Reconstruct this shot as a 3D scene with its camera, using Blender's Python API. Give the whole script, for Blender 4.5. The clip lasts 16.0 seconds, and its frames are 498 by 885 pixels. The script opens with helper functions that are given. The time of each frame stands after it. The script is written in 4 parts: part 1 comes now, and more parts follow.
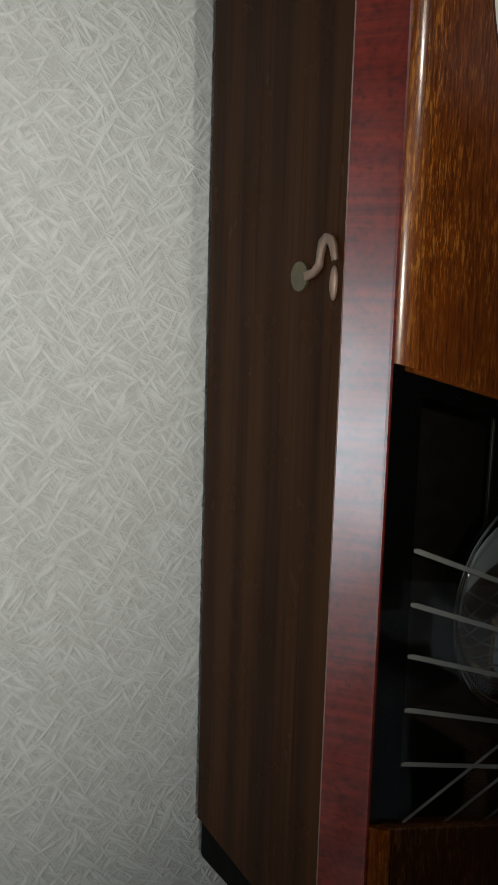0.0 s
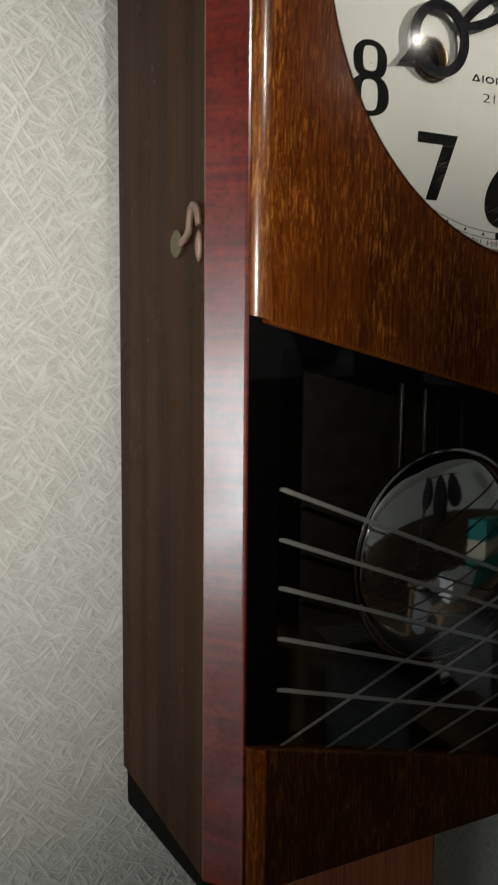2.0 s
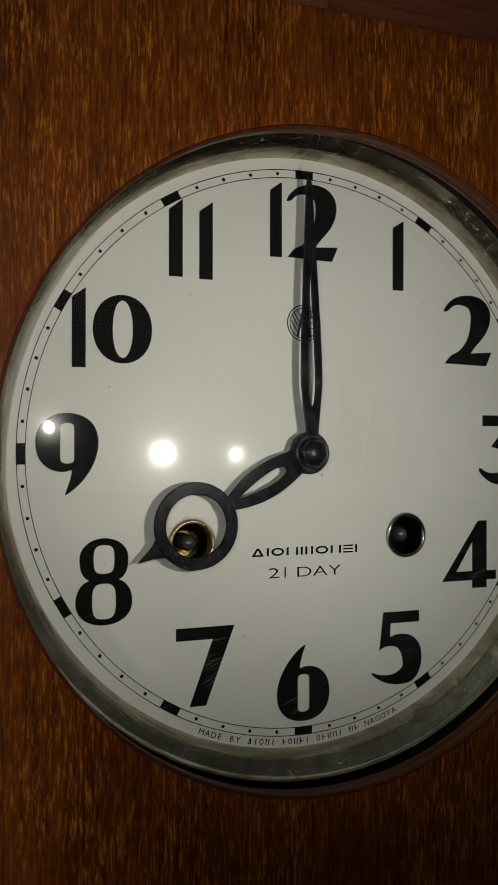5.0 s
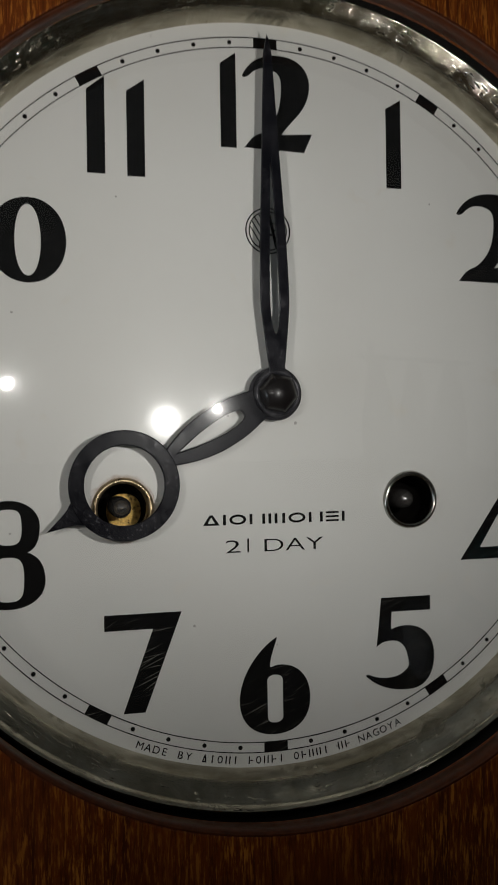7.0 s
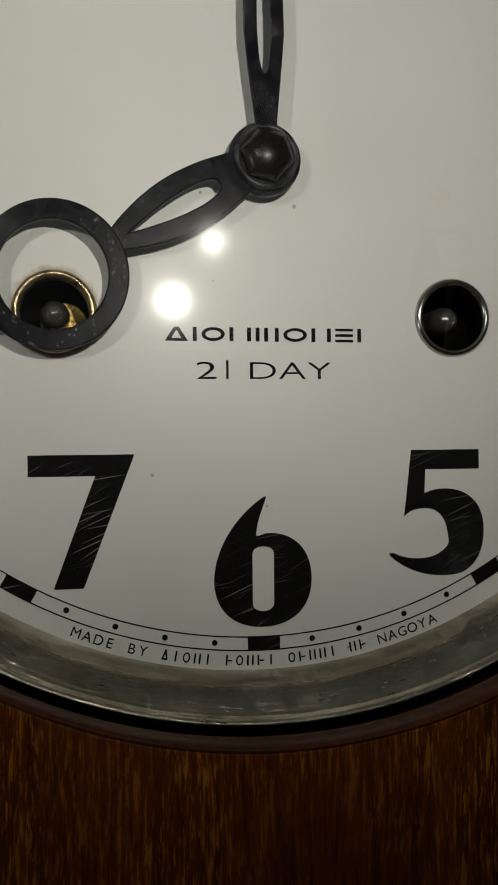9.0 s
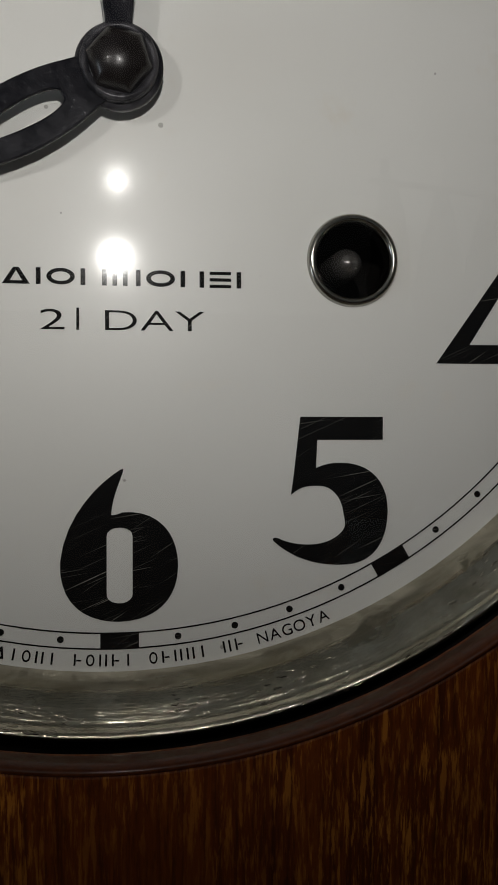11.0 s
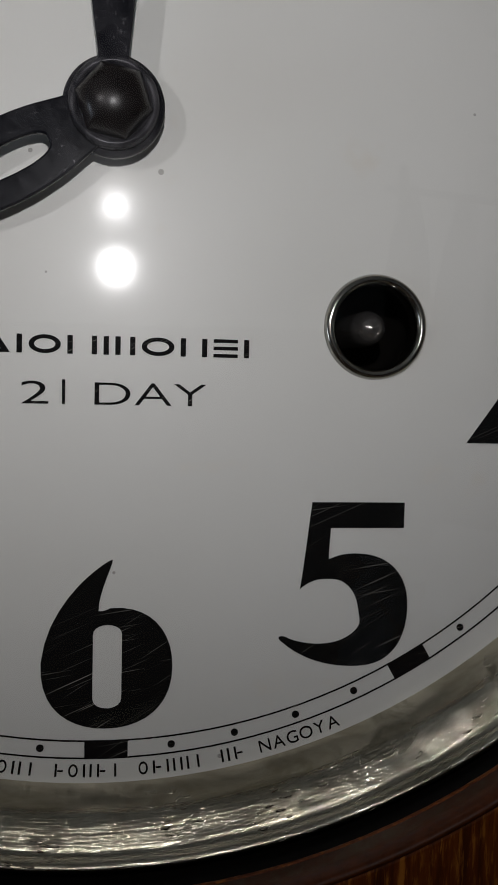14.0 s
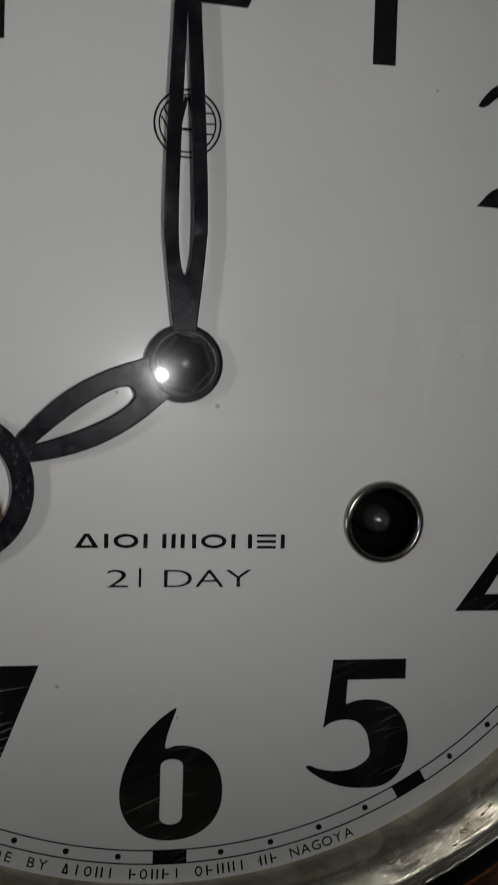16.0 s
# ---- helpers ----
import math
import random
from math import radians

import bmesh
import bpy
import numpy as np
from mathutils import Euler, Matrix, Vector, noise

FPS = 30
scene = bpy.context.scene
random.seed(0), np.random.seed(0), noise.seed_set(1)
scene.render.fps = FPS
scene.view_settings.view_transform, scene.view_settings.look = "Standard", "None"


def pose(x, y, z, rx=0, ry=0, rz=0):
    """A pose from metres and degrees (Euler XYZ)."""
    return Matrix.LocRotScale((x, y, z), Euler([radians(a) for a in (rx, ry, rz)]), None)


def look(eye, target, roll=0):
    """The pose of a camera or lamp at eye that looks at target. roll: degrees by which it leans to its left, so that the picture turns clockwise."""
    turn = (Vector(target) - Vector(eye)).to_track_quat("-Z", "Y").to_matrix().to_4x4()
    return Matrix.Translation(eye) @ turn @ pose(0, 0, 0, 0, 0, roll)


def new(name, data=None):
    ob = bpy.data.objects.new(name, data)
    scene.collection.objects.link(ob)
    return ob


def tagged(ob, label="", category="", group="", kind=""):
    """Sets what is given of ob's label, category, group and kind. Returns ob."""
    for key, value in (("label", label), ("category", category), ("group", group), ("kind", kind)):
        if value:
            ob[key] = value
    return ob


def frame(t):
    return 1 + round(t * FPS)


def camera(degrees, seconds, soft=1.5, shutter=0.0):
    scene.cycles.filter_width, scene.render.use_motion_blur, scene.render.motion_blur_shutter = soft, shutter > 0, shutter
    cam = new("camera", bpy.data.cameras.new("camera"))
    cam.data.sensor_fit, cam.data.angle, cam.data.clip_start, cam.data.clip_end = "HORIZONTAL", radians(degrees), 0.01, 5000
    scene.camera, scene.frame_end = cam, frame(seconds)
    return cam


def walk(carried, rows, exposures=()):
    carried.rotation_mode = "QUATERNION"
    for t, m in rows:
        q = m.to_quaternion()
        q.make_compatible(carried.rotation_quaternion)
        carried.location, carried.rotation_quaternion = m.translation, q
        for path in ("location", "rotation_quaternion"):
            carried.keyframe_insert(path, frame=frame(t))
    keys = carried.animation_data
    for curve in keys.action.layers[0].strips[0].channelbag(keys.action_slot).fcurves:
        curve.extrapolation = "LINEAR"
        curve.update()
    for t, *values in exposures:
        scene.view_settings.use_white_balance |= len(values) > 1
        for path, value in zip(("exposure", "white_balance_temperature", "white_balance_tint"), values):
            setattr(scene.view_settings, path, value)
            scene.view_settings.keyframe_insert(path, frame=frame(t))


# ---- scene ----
cam = camera(30.13, 16.0, soft=1.5, shutter=0.3)
PATH = [
    (0, (-0.29680, -0.22609, 1.49479), (0.21555, 0.61863, 1.34005), 1.708),
    (0.5, (-0.29954, -0.23259, 1.48461), (0.21008, 0.61397, 1.33095), 1.719),
    (1, (-0.30172, -0.24508, 1.46888), (0.20822, 0.60295, 1.32465), 1.534),
    (1.5, (-0.28944, -0.25710, 1.46541), (0.21032, 0.59846, 1.33030), 0.970),
    (2, (-0.26800, -0.27841, 1.47414), (0.21412, 0.58871, 1.34899), 0.540),
    (2.5, (-0.24666, -0.28294, 1.49847), (0.22035, 0.59522, 1.39485), 0.407),
    (3, (-0.22932, -0.28062, 1.53246), (0.22155, 0.60863, 1.45541), 0.207),
    (3.5, (-0.19661, -0.27521, 1.56018), (0.23825, 0.62381, 1.50868), 0.319),
    (4, (-0.16396, -0.27800, 1.59074), (0.25446, 0.62994, 1.56688), 0.342),
    (4.5, (-0.14482, -0.27631, 1.60364), (0.25254, 0.64132, 1.59619), 0.234),
    (7, (-0.06592, -0.22784, 1.58724), (0.18892, 0.73914, 1.58974), -0.919),
    (7.5, (-0.05503, -0.21044, 1.57841), (0.16930, 0.76404, 1.56983), -0.971),
    (8, (-0.04452, -0.19171, 1.57147), (0.15423, 0.78798, 1.54493), -0.789),
    (8.5, (-0.04176, -0.17281, 1.55146), (0.16427, 0.80561, 1.56665), -0.854),
    (9, (-0.03435, -0.17141, 1.54896), (0.14825, 0.81176, 1.54320), -0.520),
    (9.5, (-0.02068, -0.16759, 1.54382), (0.13330, 0.82045, 1.55204), -0.499),
    (12, (0.00052, -0.14390, 1.55631), (0.14685, 0.84357, 1.49720), 0.360),
    (12.5, (0.00082, -0.14552, 1.56702), (0.15153, 0.84114, 1.50536), 0.681),
    (13, (-0.00383, -0.14235, 1.56540), (0.13897, 0.84569, 1.50731), 0.872),
    (13.5, (0.00009, -0.14053, 1.56510), (0.14529, 0.84640, 1.49528), 1.066),
    (14, (0.00097, -0.13237, 1.56386), (0.14235, 0.85531, 1.49670), 1.306),
    (14.5, (-0.00106, -0.13779, 1.57137), (0.14403, 0.84942, 1.50527), 1.529),
    (15, (-0.01041, -0.15020, 1.58477), (0.14438, 0.83576, 1.52221), 1.581),
    (15.5, (-0.00890, -0.15902, 1.58269), (0.12061, 0.83132, 1.53306), 1.640),
    (16, (-0.01274, -0.16488, 1.59581), (0.13835, 0.82200, 1.53888), 1.656),
]
EXPOSURES = [(0, 0.46, 6700, 6), (1.5, 0.63, 6900, 6), (2.5, 1.06, 7300, 7), (3, 1.14, 7400, 7), (3.5, 1.02, 7700, 6), (4, 0.6, 8000, 4), (4.5, 0.42, 7500, 4), (7, 0.25, 6600, 9), (8, 0.38, 6800, 6), (9, 0.48, 6950, 5), (9.5, 0.48, 6950, 5), (12, 0.33, 6350, 13), (12.5, 0.25, 6300, 13), (14, 0.30, 6350, 13), (14.5, 0.12, 6300, 13), (15, -0.10, 6350, 13), (15.5, -0.02, 6350, 13), (16, -0.16, 6300, 12)]
WINDOW_WATTS, TORCH_WATTS, EARLY_WATTS, UPPER_WATTS = 8.0, 0.35, 3.1, 0.72
walk(cam, [(t, look(eye, target, roll)) for t, eye, target, roll in PATH], EXPOSURES)

# ---- light ----
ZC = 1.6  # height of the dial's centre; the dial lies in the plane y = 0, the room at negative y

world = bpy.data.worlds.new("world")
scene.world = world
world.use_nodes = True
wn = world.node_tree
sky = wn.nodes.new("ShaderNodeTexSky")
sky.sky_type, sky.sun_disc, sky.sun_elevation, sky.sun_rotation = "NISHITA", False, radians(40), radians(200)
wn.links.new(sky.outputs[0], wn.nodes["Background"].inputs[0])
wn.nodes["Background"].inputs[1].default_value = 0.08


def area_lamp(name, at, target, sx, sy, watts, colour):
    data = bpy.data.lights.new(name, "AREA")
    data.shape, data.size, data.size_y, data.energy, data.color = "RECTANGLE", sx, sy, watts, colour
    ob = new(name, data)
    ob.matrix_world = look(at, target)
    return ob


# daylight in the window's opening
area_lamp("window_daylight", (-2.26, -0.54, 1.14), (0, -0.54, 1.14), 0.80, 0.56, WINDOW_WATTS, (0.77, 0.88, 1.0))


# the torch carried with the camera, at three stretches of its way: beside the case, low and high, and before the dial
def torch(at, target, watts, cone, wide=0.0019):
    data = bpy.data.lights.new("torch_light", "SPOT")
    data.shadow_soft_size, data.energy, data.color = wide, watts, (1.0, 0.985, 0.955)
    data.spot_size, data.spot_blend = radians(cone), 1.0
    new("torch_light", data).matrix_world = look(at, target)


torch((0.000, -0.160, 1.598), (0.012, 0.0, 1.622), TORCH_WATTS, 106)
torch((-0.312, -0.295, 1.505), (-0.258, 0.0, 1.472), EARLY_WATTS, 71)
torch((-0.160, -0.280, 1.624), (-0.145, 0.0, 1.675), UPPER_WATTS, 95, 0.005)


# ---- materials ----
class Nodes:
    """A node material with short ways to add and join nodes."""

    def __init__(self, name):
        self.mat = bpy.data.materials.new(name)
        self.mat.use_nodes = True
        self.tree = self.mat.node_tree
        self.bsdf = self.tree.nodes["Principled BSDF"]
        self.out = self.tree.nodes["Material Output"]

    def add(self, kind, **values):
        node = self.tree.nodes.new("ShaderNode" + kind)
        for key, value in values.items():
            if key in node.inputs:
                self.put(node.inputs[key], value)
            else:
                setattr(node, key, value)
        return node

    def put(self, socket, value):
        if isinstance(value, bpy.types.NodeSocket):
            self.tree.links.new(value, socket)
        else:
            socket.default_value = value

    def set(self, **values):
        for key, value in values.items():
            self.put(self.bsdf.inputs[key.replace("_", " ")], value)

    def coords(self, scale=(1, 1, 1), turn=(0, 0, 0), source=None):
        src = source if source is not None else self.add("NewGeometry").outputs["Position"]
        m = self.add("Mapping", Vector=src, Scale=scale, Rotation=tuple(radians(a) for a in turn))
        return m.outputs[0]

    def noise(self, vector, scale=1.0, detail=4.0, rough=0.5, distortion=0.0):
        n = self.add("TexNoise", Vector=vector, Scale=scale, Detail=detail, Roughness=rough, Distortion=distortion)
        return n.outputs[0]

    def ramp(self, value, *stops):
        r = self.add("ValToRGB", Fac=value)
        e = r.color_ramp.elements
        while len(e) < len(stops):
            e.new(0.5)
        for el, (pos, col) in zip(e, stops):
            el.position = pos
            el.color = (*col, 1) if isinstance(col, tuple) else (col, col, col, 1)
        return r.outputs[0]

    def math(self, op, a, b=0.0):
        m = self.add("Math", operation=op)
        self.put(m.inputs[0], a)
        self.put(m.inputs[1], b)
        return m.outputs[0]

    def mix(self, fac, a, b, blend="MIX"):
        m = self.add("Mix", data_type="RGBA", blend_type=blend)
        self.put(m.inputs[0], fac)
        for sock, v in ((m.inputs[6], a), (m.inputs[7], b)):
            self.put(sock, (*v, 1) if isinstance(v, tuple) else v)
        return m.outputs[2]

    def bump(self, height, strength=0.3, distance=0.001):
        b = self.add("Bump", Height=height, Strength=strength, Distance=distance)
        self.put(self.bsdf.inputs["Normal"], b.outputs[0])
        return b.outputs[0]


def wallpaper():
    """Pale grey vinyl paper with short straw fibres that cross in all directions."""
    n = Nodes("wallpaper")
    pos = n.add("NewGeometry").outputs["Position"]
    off = n.add("VectorMath", operation="SCALE")
    n.put(off.inputs[0], n.add("TexNoise", Vector=n.coords((60, 60, 60)), Scale=1.0, Detail=1.0).outputs["Color"])
    off.inputs["Scale"].default_value = 0.004
    bent = n.add("VectorMath", operation="ADD")
    n.put(bent.inputs[0], pos)
    n.put(bent.inputs[1], off.outputs[0])
    s = None
    for turn, size, shift in ((38, 1.0, 0.0), (-42, 1.1, 3.7), (52, 0.9, 7.1), (-53, 1.0, 11.3), (30, 1.2, 5.9), (-31, 0.85, 2.3), (68, 1.3, 8.8), (-72, 1.2, 6.1)):
        p = n.coords((1, 0, 1), (0, turn, 0), bent.outputs[0])
        st = n.add("Mapping", Vector=p, Scale=(370 * size, 1, 58 * size), Location=(shift, 0, shift * 1.7))
        f = n.ramp(n.noise(st.outputs[0], 1.0, 0.8, 0.5), (0.53, 0.0), (0.74, 1.0))
        s = f if s is None else n.math("MAXIMUM", s, f)
    fine = n.noise(n.coords((1100, 1100, 1100)), 1.0, 2.0)
    pit = n.ramp(n.noise(n.coords((340, 1, 340)), 1.0, 2.0, 0.5), (0.28, 0.0), (0.52, 1.0))
    broad = n.noise(n.coords((9, 9, 9)), 1.0, 4.0)
    base = n.mix(broad, (0.47, 0.475, 0.45), (0.52, 0.523, 0.498))
    col = n.mix(s, base, (0.64, 0.645, 0.625))
    col = n.mix(pit, n.mix(0.22, col, (0.33, 0.33, 0.31)), col)
    n.set(Base_Color=col, Roughness=n.ramp(s, (0.0, 0.8), (1.0, 0.55)), Specular_IOR_Level=0.3)
    n.bump(n.math("ADD", s, n.math("MULTIPLY", n.math("ADD", pit, fine), 0.2)), 0.42, 0.0010)
    return n.mat


def wood(name, dark, mid, light, along="z", grain=900.0, figure=60.0, coat=0.0, rough=0.45, spec=0.3, gloss=1.0, ior=1.7, flecks=None, fleck_scale=1.0, bands=0.0, bump=0.1, rings=0.0):
    """Wood with pores along one axis, a broad figure, and varnish."""
    n = Nodes(name)
    k = {"x": (0.02, 1, 1), "z": (1, 1, 0.02)}[along]
    warp = n.noise(n.coords((14, 14, 5)), 1.0, 3.0)
    pos = n.add("NewGeometry").outputs["Position"]
    off = n.add("VectorMath", operation="SCALE")
    n.put(off.inputs[0], n.add("TexNoise", Vector=n.coords((10, 10, 4)), Scale=1.0, Detail=2.0).outputs["Color"])
    off.inputs["Scale"].default_value = 0.01
    bent = n.add("VectorMath", operation="ADD")
    n.put(bent.inputs[0], pos)
    n.put(bent.inputs[1], off.outputs[0])
    fig = n.noise(n.coords(tuple(figure * v for v in ((1, 1, 0.10) if along == "z" else (0.10, 1, 1))), source=bent.outputs[0]), 1.0, 5.0, 0.6, 1.2)
    fine = n.noise(n.coords(tuple(grain * v for v in k), source=bent.outputs[0]), 1.0, 3.0, 0.6)
    col = n.mix(n.ramp(fig, (0.36, 0.0), (0.62, 1.0)), dark, mid)
    col = n.mix(n.math("MULTIPLY", n.ramp(fine, (0.40, 0.0), (0.72, 1.0)), 0.75), col, light)
    col = n.mix(n.math("MULTIPLY", n.ramp(fine, (0.25, 1.0), (0.45, 0.0)), 0.6), col, tuple(0.35 * v for v in dark))
    if rings:
        wave = n.add("TexWave", Vector=n.coords((1, 1, 0.16), source=bent.outputs[0]), Scale=rings, Distortion=9.0, Detail=2.0, bands_direction="Y")
        wave.inputs["Detail Scale"].default_value = 0.6
        col = n.mix(n.ramp(wave.outputs[1], (0.30, 0.0), (0.95, 0.55)), col, tuple(0.5 * v for v in dark))
    if bands:
        b = n.noise(n.coords((8, 8, bands), source=bent.outputs[0]), 1.0, 4.0, 0.65)
        col = n.mix(n.ramp(b, (0.35, 0.7), (0.6, 0.0)), col, tuple(0.45 * v for v in dark))
    if flecks:
        k1, k2 = 900 * fleck_scale, 1900 * fleck_scale
        a = n.noise(n.coords((k1, k1, k1 * 0.115), source=bent.outputs[0]), 1.0, 4.0, 0.62)
        a2 = n.noise(n.coords((k2, k2, k2 * 0.11), source=bent.outputs[0]), 1.0, 3.0, 0.55)
        patch = n.noise(n.coords((45, 45, 26)), 1.0, 4.0, 0.65)
        f = n.math("MAXIMUM", n.ramp(a, (0.54, 0.0), (0.62, 1.0)), n.math("MULTIPLY", n.ramp(a2, (0.54, 0.0), (0.66, 1.0)), 0.6))
        f = n.math("MULTIPLY", f, n.ramp(patch, (0.36, 0.12), (0.66, 0.85)))
        col = n.mix(n.math("MULTIPLY", n.ramp(a, (0.34, 1.0), (0.47, 0.0)), 0.55), col, tuple(0.45 * v for v in dark))
        col = n.mix(f, col, flecks)
    dirt = n.noise(n.coords((30, 30, 30)), 1.0, 6.0, 0.65)
    n.set(Base_Color=col, Roughness=n.ramp(dirt, (0.3, rough - 0.06), (0.7, rough + 0.1)), Coat_Weight=coat, Coat_IOR=ior, Coat_Roughness=n.ramp(dirt, (0.35, 0.11 * gloss), (0.7, 0.16 * gloss)), Specular_IOR_Level=spec)
    ripple = n.noise(n.coords((90, 90, 60)), 1.0, 2.0)
    n.bump(n.math("ADD", fine, n.math("MULTIPLY", ripple, 1.5)), bump, 0.0006)
    return n.mat


def plain(name, colour, rough=0.5, metal=0.0, vary=0.15, scale=120.0, coat=0.0, bump=0.05, spec=0.5):
    """A nearly even surface with slight mottling, worn gloss and fine relief."""
    n = Nodes(name)
    a = n.noise(n.coords((scale,) * 3), 1.0, 6.0, 0.6)
    b = n.noise(n.coords((scale * 9,) * 3), 1.0, 3.0, 0.5)
    m = n.math("ADD", n.math("MULTIPLY", a, 0.7), n.math("MULTIPLY", b, 0.3))
    col = n.mix(n.ramp(m, (0.3, 0.0), (0.7, 1.0)), tuple(v * (1 - vary) for v in colour), tuple(min(1.0, v * (1 + vary)) for v in colour))
    n.set(Base_Color=col, Metallic=metal, Roughness=n.ramp(m, (0.3, max(0.02, rough * 0.75)), (0.7, min(1.0, rough * 1.25))), Coat_Weight=coat, Coat_Roughness=0.05, Specular_IOR_Level=spec)
    if bump:
        n.bump(m, bump, 0.0004)
    return n.mat


def chrome():
    """Old nickel plate: bright, with fine scuffs that run round the ring, dents and dull olive spots."""
    n = Nodes("nickel_plate")
    xyz = n.add("SeparateXYZ", Vector=n.coords()).outputs
    up = n.math("SUBTRACT", xyz[2], ZC)
    ang = n.math("ARCTAN2", up, xyz[0])
    rad = n.math("SQRT", n.math("ADD", n.math("MULTIPLY", up, up), n.math("MULTIPLY", xyz[0], xyz[0])))
    ring = n.add("CombineXYZ", X=ang, Y=rad).outputs[0]
    scuff = n.noise(n.coords((16, 3600, 1), source=ring), 1.0, 4.0, 0.65)
    crinkle = n.noise(n.coords((17, 130, 1), source=ring), 1.0, 4.0, 0.5, 0.4)
    dent = n.noise(n.coords((9, 110, 1), source=ring), 1.0, 2.0, 0.5)
    dull = n.noise(n.coords((70, 90, 70)), 1.0, 6.0, 0.65, 0.5)
    spot = n.ramp(n.noise(n.coords((9, 300, 1), source=ring), 1.0, 5.0, 0.6, 0.6), (0.54, 0.0), (0.63, 1.0))
    spot = n.math("MULTIPLY", spot, n.ramp(dull, (0.45, 0.0), (0.6, 1.0)))
    col = n.mix(n.ramp(dull, (0.36, 0.0), (0.62, 1.0)), (0.29, 0.26, 0.19), (0.54, 0.50, 0.40))
    col = n.mix(n.math("MULTIPLY", spot, 0.7), col, (0.10, 0.09, 0.06))
    n.set(Base_Color=col, Metallic=1.0, Roughness=n.math("ADD", n.math("ADD", n.ramp(dull, (0.38, 0.17), (0.66, 0.09)), n.math("MULTIPLY", spot, 0.18)), n.ramp(n.math("MULTIPLY", rad, 5.0), (0.479, 0.22), (0.485, 0.0))))
    nick = n.ramp(n.noise(n.coords((42, 2300, 1), source=ring), 1.0, 1.0), (0.62, 0.0), (0.74, 1.0))
    nick = n.math("MULTIPLY", nick, n.ramp(n.noise(n.coords((8, 130, 1), source=ring), 1.0, 2.0), (0.5, 0.0), (0.62, 1.0)))
    h = n.math("ADD", n.math("MULTIPLY", scuff, 0.13), n.math("MULTIPLY", dent, 1.0))
    h = n.math("ADD", h, n.math("ADD", n.math("MULTIPLY", nick, 0.8), n.math("MULTIPLY", n.math("MULTIPLY", crinkle, 0.55), n.ramp(n.math("MULTIPLY", rad, 5.0), (0.501, 1.0), (0.504, 0.1)))))
    n.bump(h, 0.62, 0.0009)
    return n.mat


def enamel():
    """Cream enamelled dial with faint yellowing and a few specks."""
    n = Nodes("dial_enamel")
    tone = n.noise(n.coords((22, 22, 22)), 1.0, 4.0, 0.55)
    col = n.mix(n.ramp(tone, (0.3, 0.0), (0.75, 1.0)), (0.715, 0.71, 0.675), (0.76, 0.755, 0.725))
    v = n.add("TexVoronoi", Vector=n.coords((95, 0, 95)), Scale=1.0)
    size = n.ramp(v.outputs["Color"], (0.40, 0.0), (1.0, 0.055))
    speck = n.math("LESS_THAN", v.outputs["Distance"], size)
    v = n.add("TexVoronoi", Vector=n.coords((150, 0, 150), (0, 31, 0)), Scale=1.0)
    speck = n.math("MAXIMUM", speck, n.math("LESS_THAN", v.outputs["Distance"], n.ramp(v.outputs["Color"], (0.45, 0.0), (1.0, 0.055))))
    stain = n.ramp(n.noise(n.coords((70, 70, 70)), 1.0, 5.0, 0.6), (0.62, 0.0), (0.80, 0.30))
    col = n.mix(stain, col, (0.62, 0.50, 0.32))
    col = n.mix(n.math("MULTIPLY", speck, 0.5), col, (0.10, 0.085, 0.06))
    off = n.add("VectorMath", operation="DISTANCE")
    n.put(off.inputs[0], n.coords((1, 0, 1)))
    off.inputs[1].default_value = (-0.0382, 0, ZC - 0.0280)
    near = n.math("ADD", off.outputs["Value"], n.math("MULTIPLY", n.noise(n.coords((420, 420, 420)), 1.0, 4.0, 0.6), 0.0035))
    rust = n.ramp(n.math("MULTIPLY", near, 50.0), (0.44, 0.75), (0.52, 0.0))
    col = n.mix(rust, col, (0.28, 0.14, 0.045))
    n.set(Base_Color=col, Roughness=0.36, Specular_IOR_Level=0.25, Coat_Weight=0.3, Coat_Roughness=n.ramp(tone, (0.3, 0.08), (0.7, 0.13)))
    n.bump(n.noise(n.coords((120, 120, 120)), 1.0, 3.0), 0.006, 0.0005)
    return n.mat


def black_print():
    """Black printed numerals with thin slanting scratches."""
    n = Nodes("black_print")
    m = None
    for turn, s in ((24, 1.0), (9, 1.25), (33, 1.15)):
        p = n.coords((48 * s, 1, 4300 * s), source=n.coords((1, 1, 1), (0, turn, 0)))
        f = n.ramp(n.noise(p, 1.0, 0.0), (0.735, 0.0), (0.80, 1.0))
        m = f if m is None else n.math("MAXIMUM", m, f)
    worn = n.ramp(n.noise(n.coords((38, 38, 38)), 1.0, 2.0), (0.42, 0.15), (0.56, 1.0))
    up = n.add("SeparateXYZ", Vector=n.coords()).outputs[2]
    low = n.ramp(n.math("SUBTRACT", up, ZC - 0.5), (0.42, 1.0), (0.50, 0.12))
    col = n.mix(n.math("MULTIPLY", n.math("MULTIPLY", m, n.math("MULTIPLY", worn, low)), 0.9), (0.006, 0.006, 0.006), (0.42, 0.40, 0.35))
    n.set(Base_Color=col, Roughness=0.8, Specular_IOR_Level=0.05, Coat_Weight=0.35, Coat_Roughness=0.09)
    return n.mat


